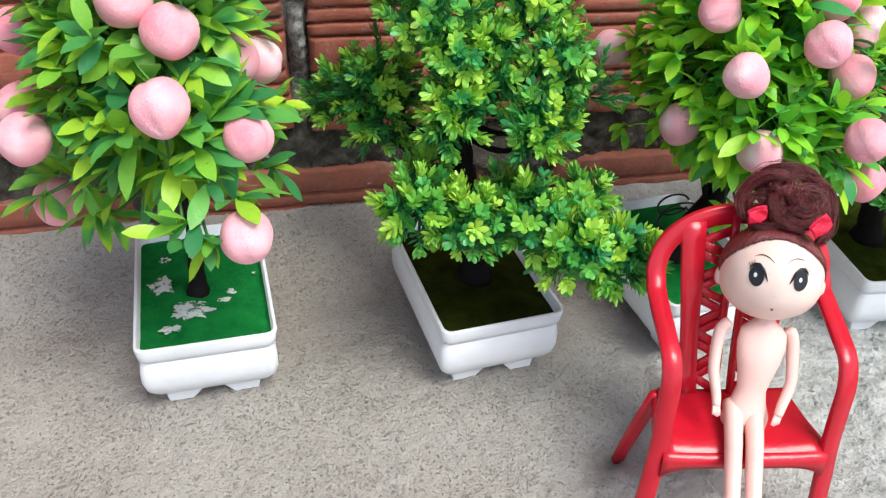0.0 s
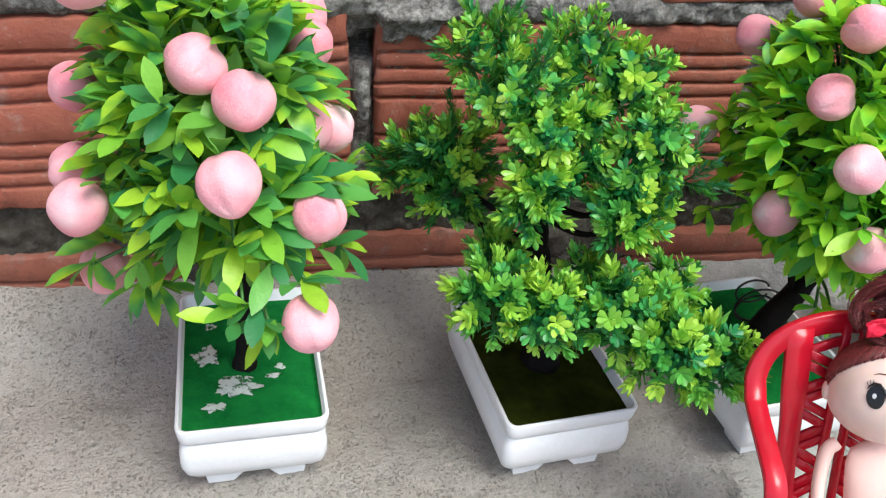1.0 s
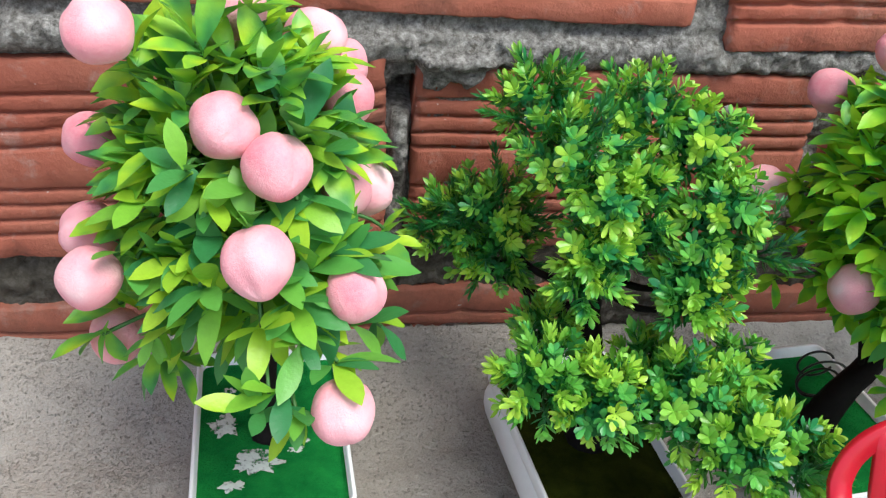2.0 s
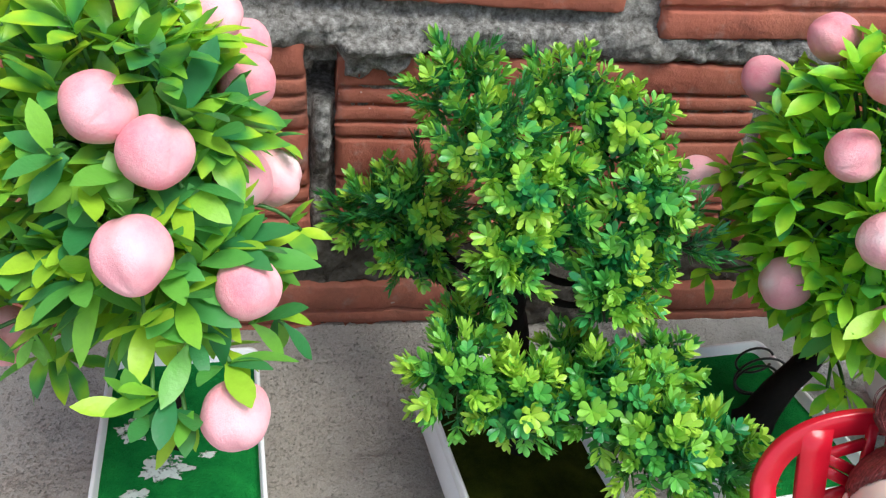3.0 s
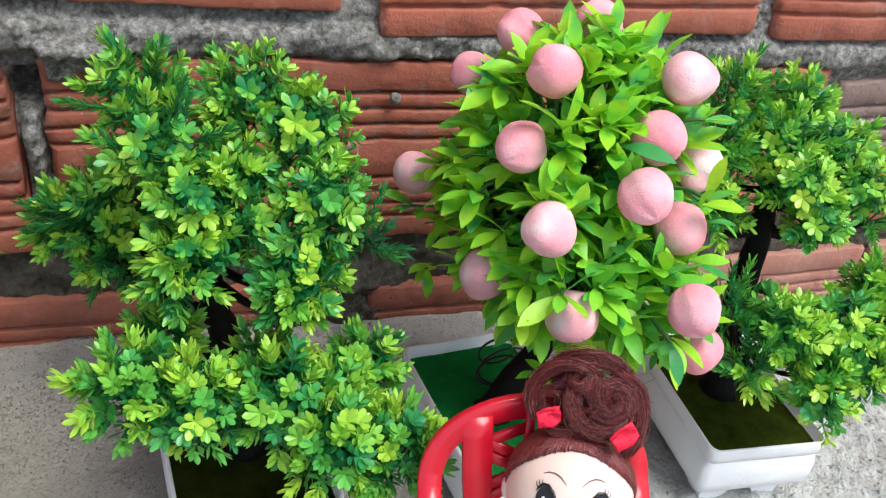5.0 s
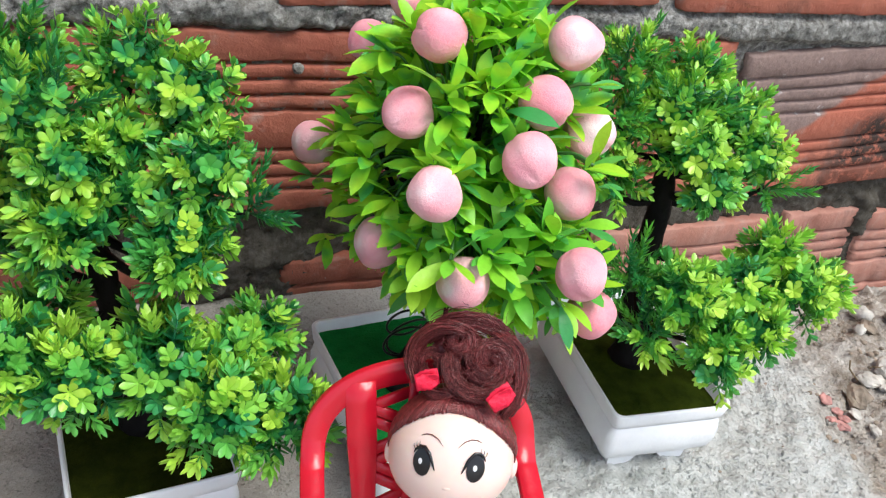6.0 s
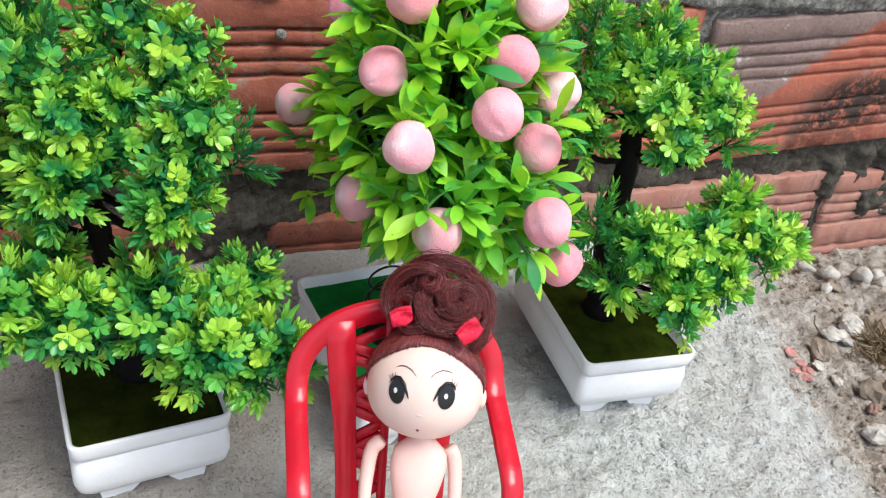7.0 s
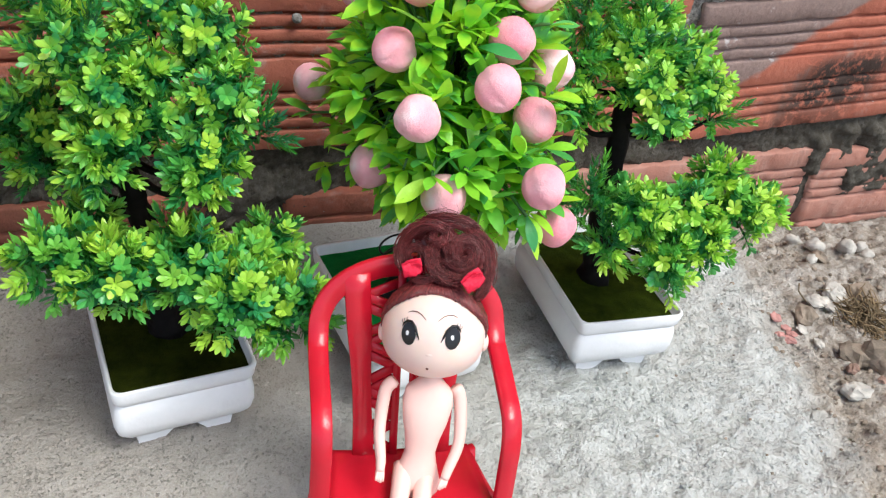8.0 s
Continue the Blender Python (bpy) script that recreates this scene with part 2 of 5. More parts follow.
def hair_material():
    m, t, b = nodes_of("doll_hair")
    v = coords(t)
    isl = t.nodes.new("ShaderNodeNewGeometry").outputs["Random Per Island"]
    col = mix(t, isl, (0.12, 0.017, 0.019), (0.29, 0.050, 0.050))
    t.links.new(mix(t, ramp(t, noise_tex(t, v, 900.0, 2.0), grey(0.3, 0.7)), col, (0.11, 0.024, 0.022)), b.inputs["Base Color"])
    b.inputs["Roughness"].default_value = 0.26
    bump(t, noise_tex(t, v, 1600.0, 2.0), b, 0.0004)
    return m


MAT_BRICK = brick_material("terracotta_brick")
MAT_BRICK_FILM = brick_material("terracotta_brick_weathered", True, 0.55)
MAT_BRICK_DUSTY = brick_material("terracotta_brick_dusty", False, 0.6, 0.75)
MAT_BRICK_STAINED_SHADED = brick_material("terracotta_brick_stained_shaded", False, 0.95, 0.0, 0.55)
MAT_MORTAR = mortar_material()
MAT_GROUND = ground_material()
MAT_POT = plain("white_plastic", (0.83, 0.84, 0.85), 0.34, 0.5, 0.0002, 300.0, 0.0, 0.02)
MAT_TURF = turf_material("green_flock", (0.005, 0.145, 0.030), (0.016, 0.27, 0.052))
# olive flock in two tones; the darker has the foliage's shade in its colour
MAT_TURF_SHADED = turf_material("olive_flock_shaded", (0.012, 0.018, 0.002), (0.040, 0.052, 0.005))
MAT_TURF_LIT = turf_material("olive_flock_lit", (0.020, 0.034, 0.003), (0.062, 0.090, 0.008))
MAT_GLUE = plain("dried_white_glue", (0.60, 0.68, 0.62), 0.22, 0.5, 0.0006, 500.0)


def patchy(m, scale, low, high):
    """Lets what lies below show through gaps of the layer."""
    t = m.node_tree
    b = t.nodes["Principled BSDF"]
    t.links.new(ramp(t, noise_tex(t, coords(t), scale, 4.0, 0.65), grey(low, high)), b.inputs["Alpha"])


patchy(MAT_GLUE, 300.0, 0.37, 0.50)
MAT_TRUNK = plain("black_brown_plastic_bark", (0.010, 0.008, 0.0075), 0.7, 0.12, 0.0008, 220.0, 0.0, 0.25)
MAT_STEM = plain("green_plastic_stem", (0.05, 0.17, 0.035), 0.5)
MAT_WIRE = plain("black_wire", (0.012, 0.012, 0.012), 0.4)
PEACH_STOPS = [(0.10, (0.03, 0.21, 0.075)), (0.32, (0.095, 0.38, 0.075)), (0.58, (0.25, 0.58, 0.055)), (0.86, (0.49, 0.74, 0.040))]
MAT_PLEAF = leaf_material("peach_leaf", PEACH_STOPS)
MAT_PLEAF_JOINED = leaf_material("peach_leaf_joined", PEACH_STOPS, joined=True)
LIME_STOPS = [(0.10, (0.05, 0.36, 0.11)), (0.28, (0.15, 0.60, 0.07)), (0.50, (0.31, 0.76, 0.045)), (0.88, (0.53, 0.86, 0.050))]
MAT_LIME = leaf_material("lime_leaf", LIME_STOPS, through_light=0.34)
MAT_LIME_JOINED = leaf_material("lime_leaf_joined", LIME_STOPS, joined=True, through_light=0.34)
# boxwood leaves: first tree toned down and second paled for the light on each
TIP_STOPS = [(0.08, (0.025, 0.27, 0.095)), (0.26, (0.10, 0.45, 0.085)), (0.50, (0.25, 0.60, 0.080)), (0.85, (0.47, 0.74, 0.080))]
# old inner leaves, darkened further for the shade inside the crown
OLD_SHADED_STOPS = [(0.10, (0.004, 0.11, 0.046)), (0.45, (0.012, 0.21, 0.055)), (0.85, (0.055, 0.30, 0.045))]
PALE_STOPS = [(0.08, (0.05, 0.34, 0.11)), (0.22, (0.16, 0.54, 0.10)), (0.45, (0.36, 0.72, 0.10)), (0.82, (0.57, 0.84, 0.11))]
PALE_OLD_STOPS = [(0.10, (0.012, 0.18, 0.070)), (0.45, (0.040, 0.32, 0.070)), (0.85, (0.14, 0.48, 0.060))]


def box_mats(name, tips, old):
    return [leaf_material(name + "_young", tips, 0.30, leafwise=0.10), leaf_material(name + "_old", old, 0.34, leafwise=0.10),
            leaf_material(name + "_young_joined", tips, 0.30, joined=True, leafwise=0.2), leaf_material(name + "_old_joined", old, 0.34, joined=True, leafwise=0.2)]


MATS_B = box_mats("golden_box_leaf", TIP_STOPS, OLD_SHADED_STOPS)
MATS_D = box_mats("green_box_leaf", PALE_STOPS, PALE_OLD_STOPS)
MAT_PEACH = peach_material()
MAT_RED = plain("red_plastic", (0.52, 0.009, 0.024), 0.24, 0.5, 0.0002, 250.0, 0.0, 0.05)
MAT_SKIN = plain("pink_vinyl", (0.83, 0.64, 0.56), 0.36, 0.45, 0.0, 300.0, 0.0, 0.03)
MAT_SKIN.node_tree.nodes["Principled BSDF"].inputs["Subsurface Weight"].default_value = 0.25
MAT_SKIN.node_tree.nodes["Principled BSDF"].inputs["Subsurface Radius"].default_value = (0.004, 0.002, 0.0012)
MAT_BODY = plain("rose_vinyl", (0.85, 0.55, 0.48), 0.38, 0.45, 0.0, 300.0, 0.0, 0.03)
MAT_HAIR = hair_material()
MAT_BLACK = plain("black_paint", (0.008, 0.007, 0.008), 0.25)
MAT_BROWN = plain("brown_paint", (0.16, 0.055, 0.035), 0.5)
MAT_WHITE = plain("white_paint", (0.75, 0.75, 0.75), 0.4)
MAT_RIBBON = plain("red_ribbon", (0.66, 0.012, 0.045), 0.55, 0.3, 0.0006, 700.0)
MAT_STONE = plain("pale_stone", (0.56, 0.53, 0.475), 0.85, 0.3, 0.002, 160.0, 0.0, 0.18)
MAT_STONE_BROWN = plain("brown_stone", (0.29, 0.235, 0.18), 0.9, 0.3, 0.002, 160.0, 0.0, 0.25)
MAT_STONE_RED = plain("reddish_stone", (0.34, 0.22, 0.17), 0.9, 0.3, 0.002, 160.0, 0.0, 0.25)
MAT_CHIP = plain("pink_brick_chip", (0.55, 0.28, 0.25), 0.85, 0.3, 0.0015, 200.0, 0.0, 0.2)
MAT_ROOT = plain("dry_root", (0.22, 0.16, 0.09), 0.85, 0.3, 0.001, 300.0, 0.0, 0.2)


# ---- mesh helpers ----
def mesh_of(name, bm, mats, smooth=True):
    me = bpy.data.meshes.new(name)
    bmesh.ops.recalc_face_normals(bm, faces=bm.faces[:])
    bm.to_mesh(me)
    bm.free()
    for k in (mats if isinstance(mats, (list, tuple)) else [mats]):
        me.materials.append(k)
    if smooth:
        me.polygons.foreach_set("use_smooth", [True] * len(me.polygons))
    return me


def part(name, bm, mats, parent=None, label="", smooth=True):
    ob = new(name, mesh_of(name, bm, mats, smooth) if isinstance(bm, bmesh.types.BMesh) else bm)
    if parent is not None:
        ob.parent = parent
    return tagged(ob, label)


def thing(name, m, label, category, group="", kind=""):
    ob = new(name)
    ob.empty_display_size = 0.01
    ob.matrix_world = m
    return tagged(ob, label, category, group, kind)


def rings(bm, loops, cap0=True, cap1=True, closed=True, mat=0):
    """Skins a list of rings of points."""
    rows = [[bm.verts.new(p) for p in ring] for ring in loops]
    n = len(rows[0])
    for a, b in zip(rows, rows[1:]):
        for i in range(n if closed else n - 1):
            j = (i + 1) % n
            bm.faces.new((a[i], a[j], b[j], b[i])).material_index = mat
    if cap0:
        bm.faces.new(rows[0][::-1]).material_index = mat
    if cap1:
        bm.faces.new(rows[-1]).material_index = mat
    return rows


def tube(bm, pts, radii, seg=8, mat=0, squash=1.0):
    pts = [Vector(p) for p in pts]
    if not isinstance(radii, (list, tuple)):
        radii = [radii] * len(pts)
    loops, side = [], None
    for i, p in enumerate(pts):
        d = (pts[min(i + 1, len(pts) - 1)] - pts[max(i - 1, 0)]).normalized()
        if side is None:
            side = d.orthogonal().normalized()
        side = (side - d * side.dot(d)).normalized()
        up = d.cross(side)
        loops.append([p + (side * math.cos(a) + up * math.sin(a) * squash) * radii[i] for a in (2 * math.pi * k / seg for k in range(seg))])
    rings(bm, loops, mat=mat)


def spline(pts, n):
    """Points of a Catmull-Rom curve through pts."""
    pts = [Vector(p) for p in pts]
    ext = [pts[0] * 2 - pts[1]] + pts + [pts[-1] * 2 - pts[-2]]
    out = []
    for i in range(len(pts) - 1):
        a, b, c, d = ext[i:i + 4]
        for k in range(n):
            u = k / n
            out.append(0.5 * ((2 * b) + (c - a) * u + (2 * a - 5 * b + 4 * c - d) * u * u + (3 * b - a - 3 * c + d) * u ** 3))
    return out + [pts[-1]]


def round_rect(a, b, r, z, n=5):
    out = []
    for cx, cy, s in ((a - r, b - r, 0), (-a + r, b - r, 90), (-a + r, -b + r, 180), (a - r, -b + r, 270)):
        for k in range(n):
            q = radians(s + 90 * k / (n - 1))
            out.append((cx + r * math.cos(q), cy + r * math.sin(q), z))
    return out


def ball(bm, c, r, seg=20, rows=14, m=None, mat=0, keep=None):
    """An ellipsoid of radii r round c; keep: a test on the unit direction for open shells."""
    grid = []
    for i in range(rows + 1):
        th = math.pi * i / rows
        grid.append([Vector((math.sin(th) * math.cos(2 * math.pi * k / seg), math.sin(th) * math.sin(2 * math.pi * k / seg), math.cos(th))) for k in range(seg)])
    made = {}

    def vert(i, k):
        key = (i, k % seg) if 0 < i < rows else (i, 0)
        if key not in made:
            d = grid[i][k % seg]
            p = Vector((d.x * r[0], d.y * r[1], d.z * r[2]))
            made[key] = bm.verts.new(Vector(c) + ((m @ p) if m else p))
        return made[key]
    for i in range(rows):
        for k in range(seg):
            if keep and not keep((grid[i][k] + grid[i + 1][(k + 1) % seg]).normalized()):
                continue
            vs = [vert(i, k), vert(i + 1, k), vert(i + 1, k + 1), vert(i, k + 1)]
            vs = [v for n, v in enumerate(vs) if v not in vs[:n]]
            if len(vs) > 2:
                bm.faces.new(vs).material_index = mat


def smooth01(a, b, x):
    u = min(1, max(0, (x - a) / (b - a)))
    return u * u * (3 - 2 * u)


def rough(p, s, seed=0.0):
    return noise.fractal(Vector(p) * s + Vector((seed, seed * 1.7, -seed)), 0.8, 2.1, 4)


WALL_Y = 0.600


# ---- ground: one sheet to the horizon ----
def ground_height(x, y):
    wall_z = 0.0195 - 0.036 * smooth01(0.12, 0.46, x)
    h = wall_z * smooth01(0.535, 0.60, y) * (1 - smooth01(0.75, 1.5, y))
    soil = smooth01(0.262, 0.305, x + 0.42 * (0.45 - y) + 0.02 * rough((x, y, 0), 22, 3))
    near = 1 - smooth01(1.0, 4.0, abs(x) + abs(y))
    h += near * (-0.007 * soil + soil * 0.006 * rough((x, y, 0), 34, 5) + soil * 0.003 * rough((x, y, 0), 110, 6))
    h += near * (1 - soil) * (0.0016 * rough((x, y, 0), 17, 1) + 0.0008 * rough((x, y, 0), 75, 2))
    h += near * smooth01(0.02, 0.16, x + 0.3 * (0.45 - y)) * (1 - soil) * (0.0015 * rough((x, y, 0), 140, 12) + 0.0032 * rough((x, y, 0), 48, 13) + 0.0004 * noise.noise(Vector((x, y, 0)) * 260))
    h += near * 0.00045 * noise.noise(Vector((x, y, 0)) * 330)
    # broken trowel edge beside the chair and a small pit at its back leg
    e = x - (0.020 + 0.012 * math.sin(y * 60) + 0.5 * (y - 0.44))
    h += (0.0014 * math.exp(-(e / 0.006) ** 2) + 0.0026 * smooth01(-0.0015, 0.0012, e + 0.004 * rough((x, y, 0), 90, 21)) * (1 - smooth01(0.015, 0.045, e))) * smooth01(0.392, 0.405, y) * (1 - smooth01(0.45, 0.475, y))
    h -= 0.004 * math.exp(-((x - 0.001) ** 2 + (y - 0.4145) ** 2) / 0.00004)
    return h


def stretch(lo, hi, step, far):
    a = list(np.arange(lo, hi + step / 2, step))
    s, up, down = step, [hi], [lo]
    while up[-1] < far:
        s *= 1.35
        up.append(up[-1] + s)
        down.append(down[-1] - s)
    return down[:0:-1] + a + up[1:]


gx, gy = stretch(-0.34, 0.52, 0.0018, 300.0), stretch(0.33, 0.60, 0.0018, 300.0)
gv = [(x, y, ground_height(x, y)) for y in gy for x in gx]
nx = len(gx)
gf = [(j * nx + i, j * nx + i + 1, (j + 1) * nx + i + 1, (j + 1) * nx + i) for j in range(len(gy) - 1) for i in range(nx - 1)]
gm = bpy.data.meshes.new("ground")
gm.from_pydata(gv, [], gf)
gm.materials.append(MAT_GROUND)
gm.polygons.foreach_set("use_smooth", [True] * len(gm.polygons))
tagged(new("ground", gm), "rough grey sandy cement floor with bare brown earth beyond", "ground", kind="structure")


# ---- wall: mortar core and brick courses ----
def mortar_front(x, z):
    y = WALL_Y + 0.0058 + 0.0026 * rough((x, 0, z), 32, 7) + 0.0030 * rough((x, 0, z), 120, 8) + 0.0015 * rough((x, 0.3, z), 330, 4)
    y = max(y, WALL_Y + 0.0036)
    y -= 0.0066 * smooth01(0.157, 0.162, z) * (1 - smooth01(0.169, 0.175, z))
    # an open hole in the upright joint
    d = max(abs(x + 0.1143 + 0.0008 * math.sin(z * 700)) / 0.0056, abs(z - 0.1435) / 0.0075)
    y += 0.026 * (1 - smooth01(0.80, 1.1, d))
    # mortar smeared over the corner of the brick beside it
    y -= 0.0078 * smooth01(0.148, 0.152, z + 0.004 * rough((x, 0, z), 130, 31)) * (1 - smooth01(0.162, 0.168, z)) * smooth01(-0.110, -0.107, x) * (1 - smooth01(-0.086, -0.076, x + 0.006 * rough((x, 0, z), 90, 33)))
    # a lump of mortar below it with a small ring-shaped pit
    y -= (0.0052 + 0.0022 * rough((x, 0, z), 150, 41)) * math.exp(-((x + 0.1150) / 0.0042) ** 4 - ((z - 0.1200) / 0.0150) ** 6)
    for gx1 in (-0.1205, -0.1088):
        y += 0.010 * math.exp(-((x - gx1) / 0.0017) ** 2) * smooth01(0.06, 0.07, z) * (1 - smooth01(0.145, 0.150, z))
    ring = math.hypot(x + 0.1105, z - 0.1145)
    y += 0.0075 * math.exp(-(ring / 0.0019) ** 2) - 0.0034 * math.exp(-((ring - 0.0042) / 0.0014) ** 2)
    # mortar smeared over the low course
    s = math.exp(-((x - 0.010) / 0.040) ** 4) * (1 - smooth01(0.040, 0.055, z))
    s = max(s, 0.8 * math.exp(-((x - 0.447) / 0.008) ** 4) * smooth01(0.030, 0.038, z) * (1 - smooth01(0.060, 0.068, z)))
    s = max(s, 0.9 * smooth01(0.410, 0.416, x + 0.004 * rough((x, 0, z), 110, 51)) * (1 - smooth01(0.428, 0.433, x)) * smooth01(0.020, 0.030, z + 0.3 * (x - 0.424)) * (1 - smooth01(0.052, 0.060, z)))
    s = max(s, 0.9 * smooth01(0.459, 0.467, x + 0.5 * max(0.0, 0.032 - z) + 0.010 * rough((x, 0, z), 75, 53)) * smooth01(0.000, 0.010, z + 0.006 * rough((x, 0, z), 90, 57)) * (1 - smooth01(0.060, 0.070, z)))
    s = max(s, math.exp(-((x + 0.195) / 0.014) ** 4) * (1 - smooth01(0.045, 0.055, z)))
    y -= s * (0.008 + 0.002 * rough((x, 0, z), 60, 9))
    return y


wall = tagged(new("wall_north"), "old wall of ribbed red hollow bricks in rough grey mortar", "wall", kind="structure")
mx = list(np.arange(-0.42, 0.621, 0.0019))
mz = list(np.arange(-0.06, 0.251, 0.0019))
bm = bmesh.new()
rows = [[bm.verts.new((x, mortar_front(x, z), z)) for x in mx] for z in mz]
for a, b in zip(rows, rows[1:]):
    for i in range(len(mx) - 1):
        bm.faces.new((a[i], a[i + 1], b[i + 1], b[i]))
part("mortar", bm, MAT_MORTAR, wall, "rough grey mortar, mossy at the low joint")
bm = bmesh.new()
for x0, x1, z0, z1, y0 in ((-3.0, 3.5, -0.1, 1.6, 0.632), (-3.0, -0.42, -0.1, 1.6, 0.605), (0.62, 3.5, -0.1, 1.6, 0.605), (-0.42, 0.62, 0.25, 1.6, 0.605)):
    y1 = 0.70 if y0 > 0.62 else 0.631
    c = [bm.verts.new((x, y, z)) for x in (x0, x1) for y in (y0, y1) for z in (z0, z1)]
    for q in ((0, 1, 3, 2), (4, 6, 7, 5), (0, 4, 5, 1), (2, 3, 7, 6), (0, 2, 6, 4), (1, 5, 7, 3)):
        bm.faces.new([c[k] for k in q])
part("core", bm, MAT_MORTAR, wall, "", False)

# heights of flat bands and ribs on a brick face, as fractions from the top
BANDS = [(0.0, 0.150, 0), (0.168, 0.238, 1), (0.254, 0.322, 1), (0.338, 0.404, 1), (0.422, 0.618, 0), (0.636, 0.702, 1), (0.718, 0.782, 1), (0.798, 0.860, 1), (0.878, 1.0, 0)]


def brick_profile(h):
    """Depth and height points down the ribbed face."""
    out = []
    for a, b, rib in BANDS:
        za, zb = h * (0.5 - a), h * (0.5 - b)
        d = 0.0005 if rib else 0.0
        out += [(0.0032, za + 0.0001), (d + 0.0004, za - 0.0004), (d, za - 0.0012), (d, (za + zb) / 2), (d + 0.0001, zb + 0.0012), (d + 0.0006, zb + 0.0004), (0.0032, zb - 0.0001)]
    out[0] = (0.0020, h * 0.5)
    out[-1] = (0.0020, -h * 0.5)
    return out


def brick_mesh(length, h, seed, cells=64):
    bm = bmesh.new()
    prof = brick_profile(h) + [(0.034, -h * 0.5), (0.034, h * 0.5)]
    loops = []
    for i in range(cells + 1):
        u = i / cells
        x = (u - 0.5) * length
        end = min(u, 1 - u) * length
        ring = []
        for k, (d, z) in enumerate(prof):
            n1 = rough((x, d, z), 45, seed)
            n2 = rough((x, d, z), 160, seed + 3)
            chip = 0.0026 * max(0, 1 - end / 0.0035) ** 2 * (0.6 + n2) + 0.0030 * max(0, n1 - 0.35) * (1 if d < 0.002 else 0) + 0.0016 * max(0, n2 - 0.30)
            dx = (0.0016 * n2 + 0.0010 * n1) * max(0, 1 - end / 0.01)
            ring.append((x + dx, d + max(0, chip) + 0.00035 * n1, z + 0.00035 * n1 + (0.0006 * n2 if abs(abs(z) - h / 2) < 0.002 else 0)))
        loops.append(ring)
    rings(bm, loops)
    return bm


COURSES = [  # left end, right end, low edge, high edge, tilt in degrees, state
    (-0.326, -0.1205, 0.0665, 0.1580, 2.3, 0), (-0.1085, 0.081, 0.0690, 0.1580, 0.4, 0), (0.092, 0.2680, 0.0690, 0.1590, 0.3, 0), (0.2815, 0.478, 0.0670, 0.1590, 4.2, 1),
    (0.494, 0.690, 0.066, 0.162, 2.0, 0), (-0.540, -0.340, 0.052, 0.149, 1.0, 0),
    (-0.372, -0.187, 0.1800, 0.277, 0.3, 0), (-0.176, 0.0065, 0.1795, 0.276, -0.3, 0), (0.0225, 0.2085, 0.1735, 0.272, 2.2, 0), (0.2215, 0.410, 0.1755, 0.274, 1.0, 0), (0.425, 0.615, 0.180, 0.278, 0.6, 0), (-0.560, -0.385, 0.180, 0.277, 0, 0),
    (-0.400, -0.205, -0.058, 0.0365, 0.4, 3), (-0.186, 0.008, -0.052, 0.0440, -0.6, 3), (0.030, 0.205, -0.055, 0.0400, 0.4, 3), (0.214, 0.3500, -0.055, 0.0430, 1.4, 2), (0.357, 0.4215, -0.052, 0.0460, 2.0, 2), (0.4280, 0.640, -0.052, 0.0475, 1.5, 2),
]
for n, (x0, x1, z0, z1, tilt, aged) in enumerate(COURSES):
    b = part("brick", brick_mesh(x1 - x0, z1 - z0, n * 2.3 + 1), (MAT_BRICK, MAT_BRICK_FILM, MAT_BRICK_DUSTY, MAT_BRICK_STAINED_SHADED)[aged], wall, ("", "grey-filmed brick with black mould", "dusty pinkish brick", "low brick darkened by mud stains and painted shade")[aged])
    b.location = ((x0 + x1) / 2, WALL_Y + 0.0012 * math.sin(n * 2.1), (z0 + z1) / 2)
    b.rotation_euler = (0, radians(-tilt), 0)

bm = bmesh.new()
ball(bm, (0.0335, WALL_Y - 0.0010, 0.1430), (0.0028, 0.0022, 0.0026), 12, 8)
for v in bm.verts:
    v.co += Vector((rough(v.co, 260, 3), rough(v.co, 260, 5), rough(v.co, 260, 7))) * 0.0008
part("mortar_blob", bm, MAT_MORTAR, wall, "stray blob of grey mortar on a brick")

# the rest of the wall, out of reach, in one mesh
rng = random.Random(5)
bm = bmesh.new()
for r in range(-1, 14):
    zc = 0.108 + 0.119 * r
    for k in range(-15, 17):
        xc = 0.185 + 0.2 * k + (0.1 if r % 2 else 0.0)
        if -0.62 < xc < 0.74 and zc < 0.30:
            continue
        hx, hz, y0 = 0.0935, 0.0485, 0.598 + rng.uniform(0, 0.003)
        if not (-2.95 < xc - hx and xc + hx < 3.4):
            continue
        c = [bm.verts.new((xc + sx * hx, y, zc + sz * hz)) for sx in (-1, 1) for y in (y0, 0.633) for sz in (-1, 1)]
        for q in ((0, 1, 3, 2), (4, 6, 7, 5), (0, 4, 5, 1), (2, 3, 7, 6), (0, 2, 6, 4), (1, 5, 7, 3)):
            bm.faces.new([c[i] for i in q])
tagged(part("far_bricks", bm, MAT_BRICK, wall, "", False), kind="stuff")


# ---- pots ----
POT_A, POT_B = 0.0300, 0.0442
POT_PROFILE = [(0.0055, 0.0112), (0.0060, 0.0088), (0.0085, 0.0050), (0.0130, 0.0019), (0.0180, 0.0006), (0.0240, 0.0006), (0.0285, 0.0014), (0.0302, 0.0025), (0.0308, 0.0027), (0.0314, 0.0017), (0.0322, 0.0009), (0.0340, 0.0006), (0.0388, 0.0), (0.0395, 0.0003),
               (0.0396, 0.0012), (0.0390, 0.0017), (0.0300, 0.0024)]


